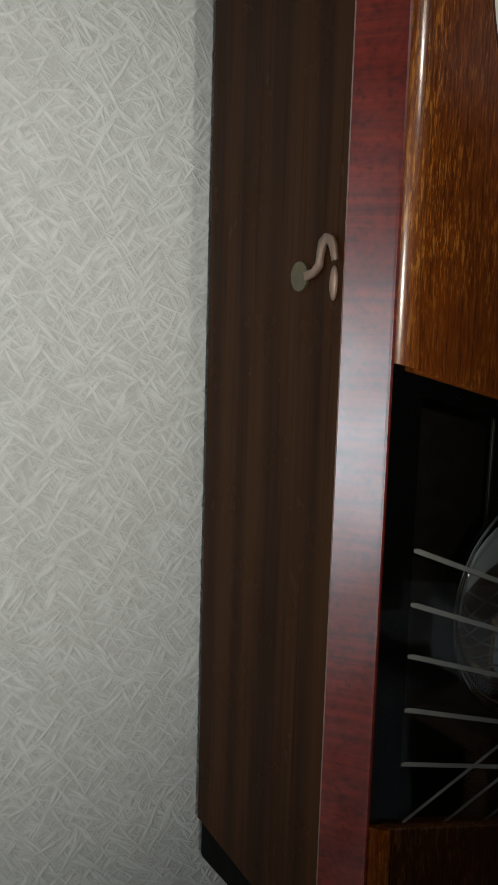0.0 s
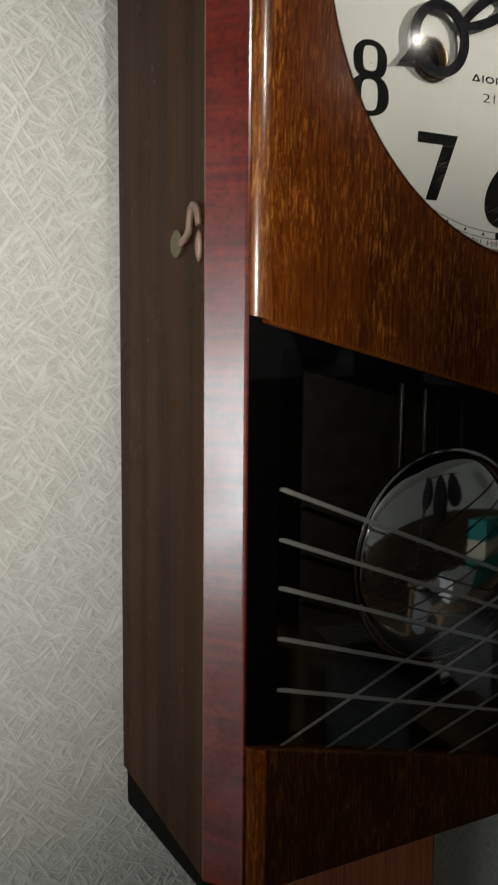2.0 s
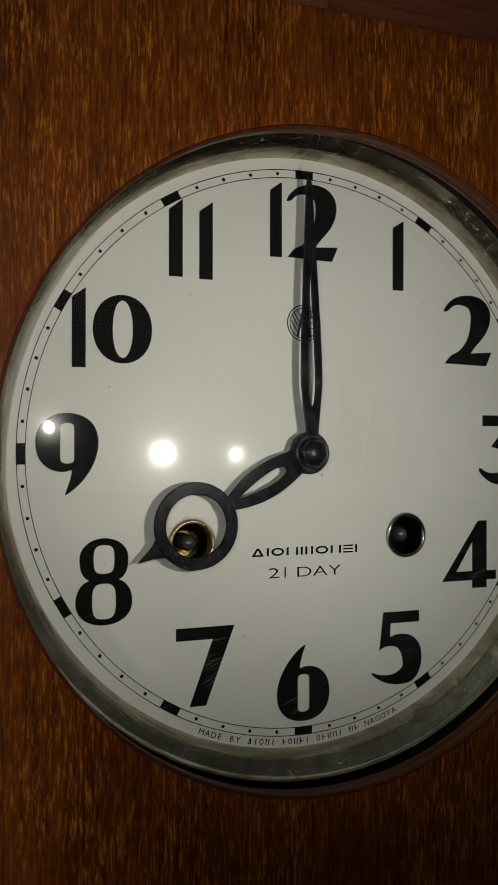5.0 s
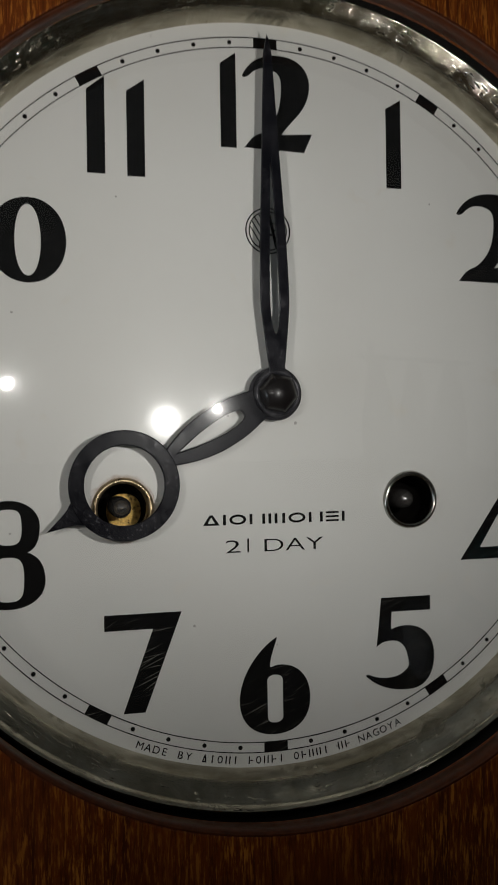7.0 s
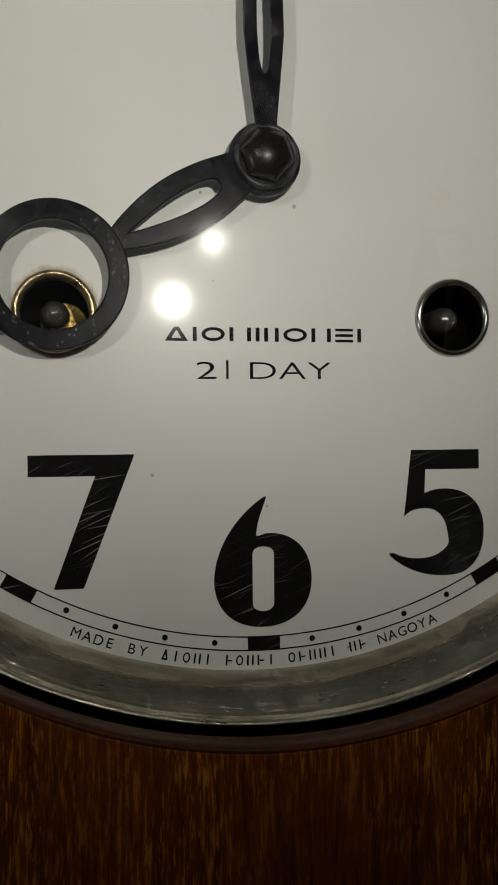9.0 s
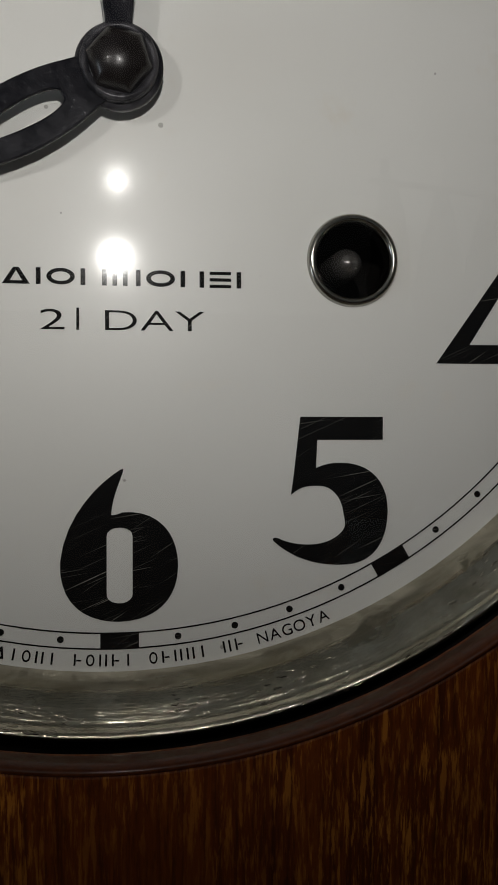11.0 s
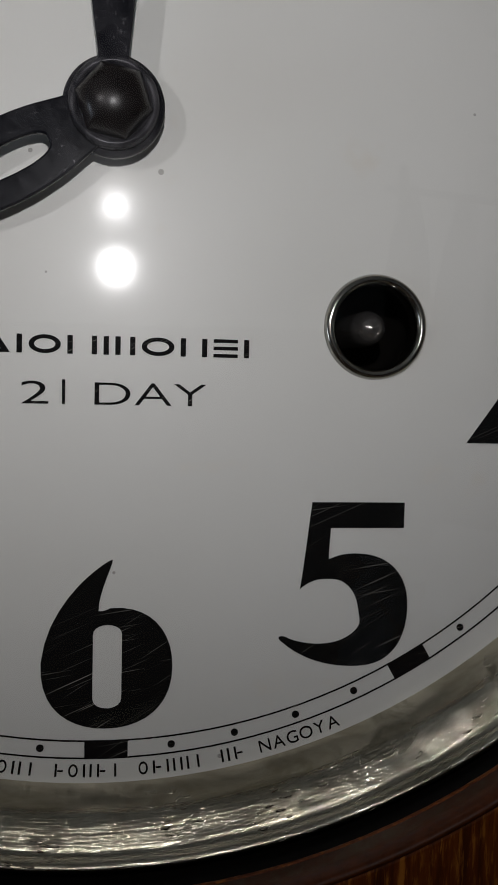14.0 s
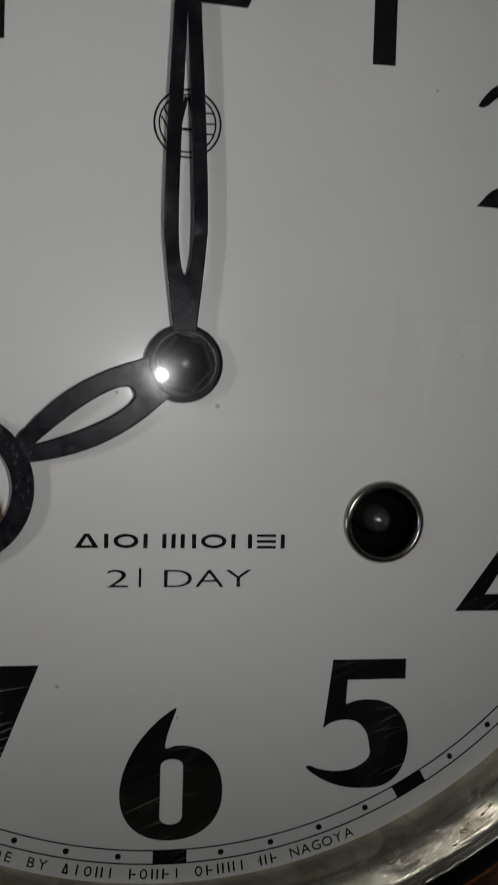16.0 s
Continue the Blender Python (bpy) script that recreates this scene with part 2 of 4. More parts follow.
def worn_steel():
    """Black-blued steel with bare speckles, patchy sheen and light rubbed edges."""
    n = Nodes("blued_black_steel")
    broad = n.noise(n.coords((260, 260, 260)), 1.0, 5.0, 0.65)
    fine = n.noise(n.coords((1500, 1500, 1500)), 1.0, 3.0, 0.6)
    rub = n.ramp(n.add("NewGeometry").outputs["Pointiness"], (0.52, 0.0), (0.60, 1.0))
    fleck = n.math("MULTIPLY", n.ramp(fine, (0.58, 0.0), (0.68, 1.0)), n.ramp(broad, (0.42, 0.0), (0.62, 1.0)))
    bare = n.math("MAXIMUM", n.math("MULTIPLY", fleck, 0.5), n.math("MULTIPLY", rub, n.ramp(broad, (0.4, 0.1), (0.6, 0.7))))
    col = n.mix(bare, n.mix(broad, (0.003, 0.003, 0.0045), (0.008, 0.008, 0.012)), (0.16, 0.155, 0.165))
    n.set(Base_Color=col, Metallic=n.math("MULTIPLY", bare, 0.7), Roughness=n.ramp(broad, (0.35, 0.22), (0.65, 0.36)), Specular_IOR_Level=0.08)
    n.bump(n.math("ADD", broad, n.math("MULTIPLY", fine, 0.3)), 0.05, 0.0005)
    return n.mat


def clear_glass(name, tint=(1, 1, 1)):
    """Thin clear glass: lets light through and mirrors by Fresnel."""
    n = Nodes(name)
    clear = n.add("BsdfTransparent", Color=(*tint, 1))
    smear = n.noise(n.coords((60, 60, 60)), 1.0, 5.0, 0.65)
    sharp = n.add("BsdfGlossy", Roughness=0.02)
    haze = n.add("BsdfGlossy", Roughness=0.14)
    gloss = n.add("MixShader")
    n.put(gloss.inputs[0], n.ramp(smear, (0.3, 0.06), (0.75, 0.22)))
    n.put(gloss.inputs[1], sharp.outputs[0])
    n.put(gloss.inputs[2], haze.outputs[0])
    mix = n.add("MixShader")
    edge = n.add("LayerWeight", Blend=0.5).outputs["Facing"]
    n.put(mix.inputs[0], n.math("ADD", 0.04, n.math("MULTIPLY", 0.96, n.math("POWER", edge, 5.0))))
    n.put(mix.inputs[1], clear.outputs[0])
    n.put(mix.inputs[2], gloss.outputs[0])
    n.put(n.out.inputs["Surface"], mix.outputs[0])
    return n.mat


M_PAPER = wallpaper()
M_SIDE = wood("dark_stained_wood", (0.027, 0.0090, 0.0022), (0.042, 0.0150, 0.0040), (0.053, 0.0200, 0.0058), rough=0.6, grain=420.0, figure=24.0, spec=0.03, bump=0.2, coat=0.22, gloss=1.9, ior=1.3, rings=13.0)
M_STILE = wood("red_varnished_wood", (0.095, 0.0060, 0.0016), (0.170, 0.0120, 0.0034), (0.20, 0.0185, 0.0046), along="x", grain=500.0, figure=70.0, coat=1.0, gloss=1.7, rough=0.35, bands=260.0, ior=1.8, bump=0.05)
# The panel's veneer lightened to orange: light on the rounded edge, put into colour.
M_BEAD = wood("lit_orange_varnished_wood", (0.085, 0.017, 0.002), (0.18, 0.043, 0.004), (0.23, 0.063, 0.008), coat=0.42, gloss=1.5, rough=0.4, flecks=(0.44, 0.17, 0.025), spec=0.15, bump=0.25)
M_FRONT = wood("brown_varnished_veneer", (0.066, 0.0122, 0.0012), (0.122, 0.0250, 0.0021), (0.165, 0.0375, 0.0036), coat=0.08, gloss=2.4, rough=0.45, flecks=(0.44, 0.155, 0.021), fleck_scale=1.35, spec=0.1, bump=0.14)
# The veneer pattern again in a darker colour, for the panel below the window.
M_LOWER = wood("lower_varnished_veneer", (0.018, 0.0045, 0.001), (0.040, 0.010, 0.002), (0.06, 0.017, 0.003), coat=0.12, gloss=2.4, rough=0.45, flecks=(0.19, 0.066, 0.012), fleck_scale=1.3, spec=0.1)
M_POST = wood("reddish_cedar", (0.27, 0.072, 0.030), (0.36, 0.105, 0.046), (0.42, 0.14, 0.065), rough=0.5, grain=500.0, figure=28.0, coat=0.1)
M_RAIL = wood("reddish_rail_wood", (0.24, 0.058, 0.023), (0.33, 0.088, 0.036), (0.39, 0.12, 0.052), along="x", rough=0.5, grain=500.0, figure=28.0, coat=0.1)
M_FLOOR = wood("floor_board", (0.08, 0.042, 0.02), (0.13, 0.07, 0.035), (0.17, 0.10, 0.05), along="x", grain=300.0, figure=12.0, coat=0.3)
M_INNER = plain("matt_black", (0.004, 0.0034, 0.0028), 0.8, vary=0.4, spec=0.08)
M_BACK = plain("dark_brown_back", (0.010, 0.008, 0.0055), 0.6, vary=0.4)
M_BORDER = plain("black_glass_paint", (0.0018, 0.0018, 0.0018), 0.5, spec=0.03, bump=0)
M_STEEL = plain("dark_steel", (0.20, 0.19, 0.18), 0.22, 0.8, 0.3, 400.0, bump=0.1)
M_DULL = plain("dull_dark_rod", (0.10, 0.09, 0.08), 0.4, 0.8)
M_SILVER = plain("silver_paint", (0.36, 0.35, 0.32), 0.4, 0.3)
M_CHROME = chrome()
M_BOB = plain("polished_nickel", (0.72, 0.72, 0.70), 0.05, 1.0, 0.05, 60.0, bump=0.02)
M_ROD = plain("bright_steel", (0.65, 0.63, 0.58), 0.2, 1.0)
M_ENAMEL = enamel()
M_PRINT = black_print()
M_HAND = worn_steel()
M_KNOB = plain("dark_bronzed_brass", (0.008, 0.006, 0.0058), 0.32, 0.0, 0.4, 300.0, coat=0.08, bump=0.15, spec=0.3)
M_GROMMET = plain("nickel_grommet", (0.36, 0.345, 0.31), 0.16, 1.0, 0.2, 300.0)
M_TARNISH = plain("tarnished_nickel", (0.40, 0.31, 0.19), 0.3, 0.9, 0.6, 500.0, bump=0.3)
M_RIM = plain("dark_varnish", (0.058, 0.014, 0.003), 0.4, vary=0.5, scale=500.0, coat=0.06, bump=0.2, spec=0.15)
M_BRASS = plain("brass", (0.42, 0.27, 0.08), 0.3, 0.7, 0.95, 800.0, bump=0.5)
M_HOOK = plain("worn_brass_hook", (0.25, 0.165, 0.125), 0.5, 0.3, 0.35, 300.0)
M_SCREW = plain("dull_brass_screw", (0.13, 0.115, 0.07), 0.45, 0.7, 0.3, 300.0)
M_GLASS = clear_glass("clear_glass")
M_WALL = plain("white_plaster", (0.78, 0.78, 0.76), 0.8, vary=0.05, scale=30.0)
M_CEIL = plain("white_ceiling_paper", (0.75, 0.74, 0.70), 0.8, vary=0.04, scale=40.0)


# ---- mesh helpers ----
def part(name, bm, material, parent=None, label=""):
    """Links a bmesh, made in world places, as one mesh object; under a parent where one is given."""
    bmesh.ops.recalc_face_normals(bm, faces=bm.faces)
    bmesh.ops.split_edges(bm, edges=[e for e in bm.edges if len({f.smooth for f in e.link_faces}) > 1])
    me = bpy.data.meshes.new(name)
    bm.to_mesh(me)
    bm.free()
    return linked(name, me, material, parent, label)


def linked(name, me, material, parent=None, label=""):
    co = [v.co for v in me.vertices]
    mid = Vector([(min(c[i] for c in co) + max(c[i] for c in co)) / 2 for i in range(3)])
    me.transform(Matrix.Translation(-mid))
    if material:
        me.materials.clear()
        me.materials.append(material)
    ob = new(name, me)
    ob.matrix_basis = Matrix.Translation(mid)
    under(ob, parent)
    return tagged(ob, label)


WORLD = {}


def under(ob, parent):
    WORLD[ob.name] = ob.matrix_basis.copy()
    if parent:
        ob.parent = parent
        ob.matrix_parent_inverse = WORLD[parent.name].inverted()


def thing(name, at, label, category, group="", kind=""):
    e = new(name)
    e.empty_display_size = 0.05
    e.matrix_basis = Matrix.Translation(at)
    WORLD[e.name] = e.matrix_basis.copy()
    return tagged(e, label, category, group, kind)


def box(x0, x1, y0, y1, z0, z1, bevel=0.0, bm=None):
    bm = bm or bmesh.new()
    made = bmesh.ops.create_cube(bm, size=1.0)["verts"]
    bmesh.ops.scale(bm, vec=(x1 - x0, y1 - y0, z1 - z0), verts=made)
    bmesh.ops.translate(bm, vec=((x0 + x1) / 2, (y0 + y1) / 2, (z0 + z1) / 2), verts=made)
    if bevel:
        edges = list({e for v in made for e in v.link_edges})
        bmesh.ops.bevel(bm, geom=edges, offset=bevel, segments=2, affect="EDGES", profile=0.6)
    return bm


def prism(outline, z0, z1):
    """An upright prism over an outline in x, y."""
    bm = bmesh.new()
    f = bm.faces.new([bm.verts.new((x, y, z0)) for x, y in outline])
    up = [g for g in bmesh.ops.extrude_face_region(bm, geom=[f])["geom"] if isinstance(g, bmesh.types.BMVert)]
    bmesh.ops.translate(bm, vec=(0, 0, z1 - z0), verts=up)
    return bm


def lathe(profile, x=0.0, z=ZC, segs=128, closed=True, smooth=True):
    """Turns a profile of (radius, y) round the axis along y through x, z."""
    bm = bmesh.new()
    rings = []
    for r, y in profile:
        if r < 1e-6:
            rings.append([bm.verts.new((x, y, z))])
        else:
            rings.append([bm.verts.new((x + r * math.cos(a), y, z + r * math.sin(a))) for a in (math.tau * i / segs for i in range(segs))])
    pairs = list(zip(rings, rings[1:]))
    if closed:
        pairs.append((rings[-1], rings[0]))
    for a, b in pairs:
        for i in range(segs):
            j = (i + 1) % segs
            loop = [a[i % len(a)], a[j % len(a)], b[j % len(b)], b[i % len(b)]]
            loop = list(dict.fromkeys(loop))
            if len(loop) > 2:
                bm.faces.new(loop).smooth = smooth
    return bm


def rod(a, b, r, segs=12):
    a, b = Vector(a), Vector(b)
    bm = bmesh.new()
    bmesh.ops.create_cone(bm, cap_ends=True, segments=segs, radius1=r, radius2=r, depth=(b - a).length)
    bm.transform(Matrix.Translation((a + b) / 2) @ (b - a).to_track_quat("Z", "Y").to_matrix().to_4x4())
    for f in bm.faces:
        f.smooth = len(f.verts) == 4
    return bm


def sheet(paths, y, thick, bevel=0.0, m=None, res=10):
    """A flat solid facing the room at y (its front), from closed outlines in x, z about the dial's centre, in mm.
    An outline is a list of corners (x, z) or of curve points (x, z, x1, z1, x2, z2) with the two handles before and after."""
    cu = bpy.data.curves.new("outline", "CURVE")
    cu.dimensions, cu.fill_mode, cu.resolution_u = "2D", "BOTH", res
    cu.extrude, cu.bevel_depth, cu.bevel_resolution = max(thick / 2 - bevel, 0.00001), bevel, 2
    for path in paths:
        sp = cu.splines.new("BEZIER")
        sp.use_cyclic_u = True
        sp.bezier_points.add(len(path) - 1)
        for bp, p in zip(sp.bezier_points, path):
            bp.co = (p[0] / 1000, p[1] / 1000, 0)
            if len(p) == 6:
                bp.handle_left_type = bp.handle_right_type = "FREE"
                bp.handle_left, bp.handle_right = (p[2] / 1000, p[3] / 1000, 0), (p[4] / 1000, p[5] / 1000, 0)
            else:
                bp.handle_left_type = bp.handle_right_type = "VECTOR"
    return solid(cu, y, thick, m)


def solid(cu, y, thick, m=None):
    ob = bpy.data.objects.new("outline", cu)
    scene.collection.objects.link(ob)
    bpy.context.view_layer.update()
    me = bpy.data.meshes.new_from_object(ob.evaluated_get(bpy.context.evaluated_depsgraph_get()))
    bpy.data.objects.remove(ob)
    if m is not None:
        me.transform(m)
    me.transform(Matrix.Translation((0, y + thick / 2, ZC)) @ Matrix.Rotation(radians(90), 4, "X"))
    return me


def oval(cx, cz, rx, rz, square=0.5523):
    """Four curve points of an oval; a larger square makes it fuller."""
    k, l = rx * square, rz * square
    return [(cx + rx, cz, cx + rx, cz - l, cx + rx, cz + l), (cx, cz + rz, cx + k, cz + rz, cx - k, cz + rz),
            (cx - rx, cz, cx - rx, cz + l, cx - rx, cz - l), (cx, cz - rz, cx - k, cz - rz, cx + k, cz - rz)]


def text(words, height, y, thick, stretch=1.0, m=None, thin=0.0):
    cu = bpy.data.curves.new("text", "FONT")
    cu.body, cu.size, cu.align_x, cu.extrude, cu.offset = words, height / 0.72, "CENTER", thick / 2, -thin
    return solid(cu, y, thick, (m or Matrix()) @ Matrix.Diagonal((stretch, 1, 1, 1)))


# ---- the room ----
XL, XR, YW, YB, HT = -2.2, 2.2, 0.104, -3.2, 2.4
tagged(part("wall_north", box(XL, XR, YW, YW + 0.1, 0, HT), M_PAPER), "pale grey fibre wallpaper wall behind the clock", "wall", kind="structure")
tagged(part("wall_east", box(XR, XR + 0.1, YB, YW + 0.1, 0, HT), M_WALL), "white plastered side wall", "wall", kind="structure")
tagged(part("wall_south", box(XL, XR, YB - 0.1, YB, 0, HT), M_WALL), "white plastered far wall", "wall", kind="structure")
west = bmesh.new()
for y0, y1, z0, z1 in ((YB, -0.945, 0, HT), (-0.135, YW + 0.1, 0, HT), (-0.945, -0.135, 0, 0.85), (-0.945, -0.135, 1.43, HT)):
    box(XL - 0.1, XL, y0, y1, z0, z1, bm=west)
tagged(part("wall_west", west, M_PAPER), "pale grey wallpapered wall with a window opening", "wall", kind="structure")
# Dark boards added in place of furniture, to darken the window glass's reflections.
M_PANEL = wood("dark_backdrop_wood", (0.060, 0.036, 0.022), (0.09, 0.055, 0.034), (0.12, 0.075, 0.048), grain=300.0, figure=14.0, coat=0.2)
tagged(part("reflection_backdrop", box(XR - 0.03, XR, YB + 0.03, YW - 0.001, 0, 1.25, 0.003), M_PANEL), "dark brown boards added along the side wall to darken reflections", "panelling", kind="structure")
tagged(part("reflection_backdrop", box(XL + 0.001, XR, YB, YB + 0.03, 0, 1.25, 0.003), M_PANEL), "dark brown boards added along the far wall to darken reflections", "panelling", kind="structure")
tagged(part("floor", box(XL - 0.1, XR + 0.1, YB - 0.1, YW + 0.1, -0.1, 0), M_FLOOR), "brown wooden floor", "floor", kind="structure")
tagged(part("ceiling", box(XL - 0.1, XR + 0.1, YB - 0.1, YW + 0.1, HT, HT + 0.1), M_CEIL), "white papered ceiling", "ceiling", kind="structure")
post = tagged(part("wooden_post", box(-0.0605, 0.0525, 0.085, YW + 0.02, 0, HT, 0.0015), M_POST), "reddish brown planed cedar post in the wall", "post", kind="structure")

tagged(part("wall_rail", box(0.0535, XR, 0.0885, YW + 0.02, 1.70, 1.815, 0.0015), M_RAIL), "reddish brown wooden rail along the wall beside the post", "rail", kind="structure")

# ---- the clock ----
clock = thing("wall_clock", (0, 0.085, ZC - 0.335), "old brown wooden pendulum wall clock hanging on a post", "clock")
TOP, BOT = 0.132, -0.317  # upper and lower edge about the dial's centre
for s in (-1, 1):
    side = [(s * 0.1275, 0.085), (s * 0.1342, -0.0080), (s * 0.1242, -0.0005), (s * 0.1175, 0.085)]
    part("side_panel", prism(side, ZC + BOT - 0.001, ZC + TOP - 0.002), M_SIDE, clock, "dark brown stained side with worn grain")
part("top_panel", box(-0.1235, 0.1235, 0.0005, 0.0845, ZC + TOP - 0.014, ZC + TOP - 0.003, 0.001), M_SIDE, clock)
part("base_board", box(-0.1265, 0.1265, 0.005, 0.0845, ZC + BOT - 0.0185, ZC + BOT - 0.0015, 0.002), M_INNER, clock, "black base board")
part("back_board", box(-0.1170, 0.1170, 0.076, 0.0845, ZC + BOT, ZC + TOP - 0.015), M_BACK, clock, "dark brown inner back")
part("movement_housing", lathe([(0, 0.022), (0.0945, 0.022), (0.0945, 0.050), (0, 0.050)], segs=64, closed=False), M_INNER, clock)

# door: two chamfered stiles, an upper veneered panel with a round opening, a lower one, and rounded edges
door = part("door", box(-0.1220, 0.1220, -0.0165, -0.0005, ZC + BOT + 0.001, ZC + BOT + 0.012, 0.001), M_INNER, clock, "brown varnished door with a chevron window")
LIP = 0.1225
for s in (-1, 1):
    out = [(s * 0.1344, -0.0082), (s * 0.1350, -0.0086), (s * 0.1353, -0.0097), (s * 0.1271, -0.0213), (s * 0.1267, -0.0221), (s * 0.1260, -0.0223), (s * 0.1245, -0.0170), (s * 0.1245, -0.0082)]
    part("stile", prism(out, ZC + BOT, ZC + TOP), M_STILE, door, "glossy red mahogany chamfered edge")
    for z0, z1 in ((-0.1221, TOP), (BOT, -0.2650)):
        arc = [(s * (0.1190 + 0.0085 * math.cos(a)), -0.0170 - 0.0075 * math.sin(a)) for a in (math.pi / 2 * i / 12 for i in range(13))]
        bm = prism([(s * 0.1190, -0.0170)] + arc, ZC + z0, ZC + z1)
        for v in bm.verts:
            if abs(v.co.z - ZC - (z0 if z0 > -0.2 else z1)) < 1e-6:
                v.co.z -= (0.1265 - abs(v.co.x)) * 0.2546
        bm.normal_update()
        for f in bm.faces:
            mid = f.calc_center_median()
            f.smooth = len(f.verts) == 4 and abs(abs(mid.x) - 0.1190) > 1e-4 and abs(mid.y + 0.0170) > 1e-4
        part("edge_bead", bm, M_BEAD if z1 > 0 else M_FRONT, door, "rounded orange-brown varnished edge, coloured lighter than its panel as if lit")
E119 = 119.0
VTOP, VTOPM, VBOT, VBOTM = -123.9, -153.9, -267.1, -298.0
linked("front_panel", sheet([[(-E119, VTOP), (-E119, 132), (E119, 132), (E119, VTOP), (0, VTOPM)], oval(-0.8, -2.3, 100.6, 100.6)], -0.0245, 0.0075, 0.0011, res=32), M_FRONT, door, "brown varnished veneer with golden flecks and a round opening")
linked("lower_panel", sheet([[(-E119, VBOT), (0, VBOTM), (E119, VBOT), (E119, -317), (-E119, -317)]], -0.0245, 0.0075, 0.0006), M_LOWER, door, "brown varnished veneer below the window, coloured darker than the upper panel")

# chevron window: clear glass, black painted border, silver lines
X1, XB = 126.0, 113.0
linked("window_glass", sheet([[(-X1, -122.5), (X1, -122.5), (X1, -266), (0, -300), (-X1, -266)]], -0.0212, 0.0004), M_GLASS, door, "clear glass pane")
outer = [(-X1, -121), (X1, -121), (X1, -268), (0, -302), (-X1, -268)]
inner = [(-XB, -132.5), (0, -161.0), (XB, -132.5), (XB, -270.5), (0, -300.2), (-XB, -270.5)]
linked("painted_border", sheet([outer, inner], -0.0204, 0.0003), M_BORDER, door, "black painted border behind the glass")
RUNS = ((-179, 111, -268.5), (-196, 94, -274), (-212.5, 75, -278.5), (-230, 56.5, -283.5), (-248, 38, -289))
for s in (-1, 1):
    for z0, x1, z1 in RUNS:
        d = Vector((x1 + XB, z1 - z0)).normalized()
        w = Vector((-d.y, d.x)) * 0.55
        pts = [(s * (-XB) , z0 + 0.35), (s * (-XB), z0 - 0.75), (s * (-XB + 2), z0 - d.y * -2 - 0.8), (s * (x1 - w.x), z1 - w.y), (s * (x1 + w.x), z1 + w.y), (s * (-XB + 2), z0 + 0.2)]
        linked("silver_line", sheet([pts], -0.0208 - (0.0002 if s > 0 else 0), 0.00015), M_SILVER, door)

# nickel ring and domed glass
curl = [(0.0950, -0.0003), (0.0952, -0.0022), (0.0955, -0.0040), (0.0960, -0.0054), (0.0968, -0.0064), (0.0980, -0.0075), (0.0992, -0.0085), (0.1002, -0.0093), (0.1007, -0.0098)]
part("bezel", lathe(curl + [(0.1010, -0.0105), (0.1014, -0.0112), (0.1018, -0.0115), (0.1022, -0.0114), (0.1025, -0.0110), (0.1026, -0.0102), (0.1022, -0.0080), (0.0985, 0.0030), (0.0950, 0.0030)], segs=192), M_CHROME, door, "bright nickel-plated ring with scuffs")
# Closes the gap between bezel and opening rim with a black cone.
part("bezel_seat", lathe([(0.0990, -0.0030), (0.1034, -0.0072), (0.0994, -0.0192), (0.0998, -0.0196), (0.1050, -0.0196), (0.1050, -0.0030)], -0.0008, ZC - 0.0023, 128), M_INNER, door, "black surface in the gap round the ring")
part("opening_rim", lathe([(0.0994, -0.0188), (0.0990, -0.0234), (0.0992, -0.0242), (0.0996, -0.0247), (0.1001, -0.0247), (0.1004, -0.0188)], -0.0008, ZC - 0.0023, 160), M_RIM, door, "dark varnished rim of the round opening")
SAG = 0.38
dome = [(0.0966 * i / 24, -0.0062 - (math.sqrt(SAG ** 2 - (0.0966 * i / 24) ** 2) - math.sqrt(SAG ** 2 - 0.0966 ** 2))) for i in range(25)]
part("dial_glass", lathe(dome, segs=128, closed=False), M_GLASS, door, "domed clear glass over the dial")

# ---- dial ----
HOLES = ((-38.2, -28.0), (38.2, -28.0))
dial = linked("dial", sheet([oval(0, 0, 95.6, 95.6)] + [oval(x, z, 6.6, 6.6) for x, z in HOLES], 0.0, 0.0008, res=32), M_ENAMEL, clock, "cream enamelled clock dial")
INK, PAINT = -0.00012, 0.00010
for r in (88.75, 91.3):
    linked("minute_track", sheet([oval(0, 0, r + 0.11, r + 0.11), oval(0, 0, r - 0.11, r - 0.11)], INK, PAINT, res=48), M_PRINT, dial)
mark_me = dot_me = None
for k in range(60):
    turn = Matrix.Translation((0, 0, ZC)) @ Matrix.Rotation(math.tau * k / 60, 4, "Y") @ Matrix.Translation((0, 0, -ZC))
    if k % 5 == 0:
        if mark_me is None:
            mark_me = sheet([[(-3.1, 88.7), (3.1, 88.7), (3.1, 91.35), (-3.1, 91.35)]], INK - 0.00002, PAINT)
            mark_me.materials.append(M_PRINT)
        ob = new("hour_mark", mark_me)
    else:
        if dot_me is None:
            dot_me = sheet([oval(0, 90.0, 0.55, 0.55)], INK - 0.00002, PAINT, res=4)
            dot_me.materials.append(M_PRINT)
        ob = new("minute_dot", dot_me)
    ob.matrix_basis = turn
    under(ob, dial)


def bar(x0, x1, z0, zl, zr):
    return [(x0, z0), (x1, z0), (x1, zr), (x0, zl)]


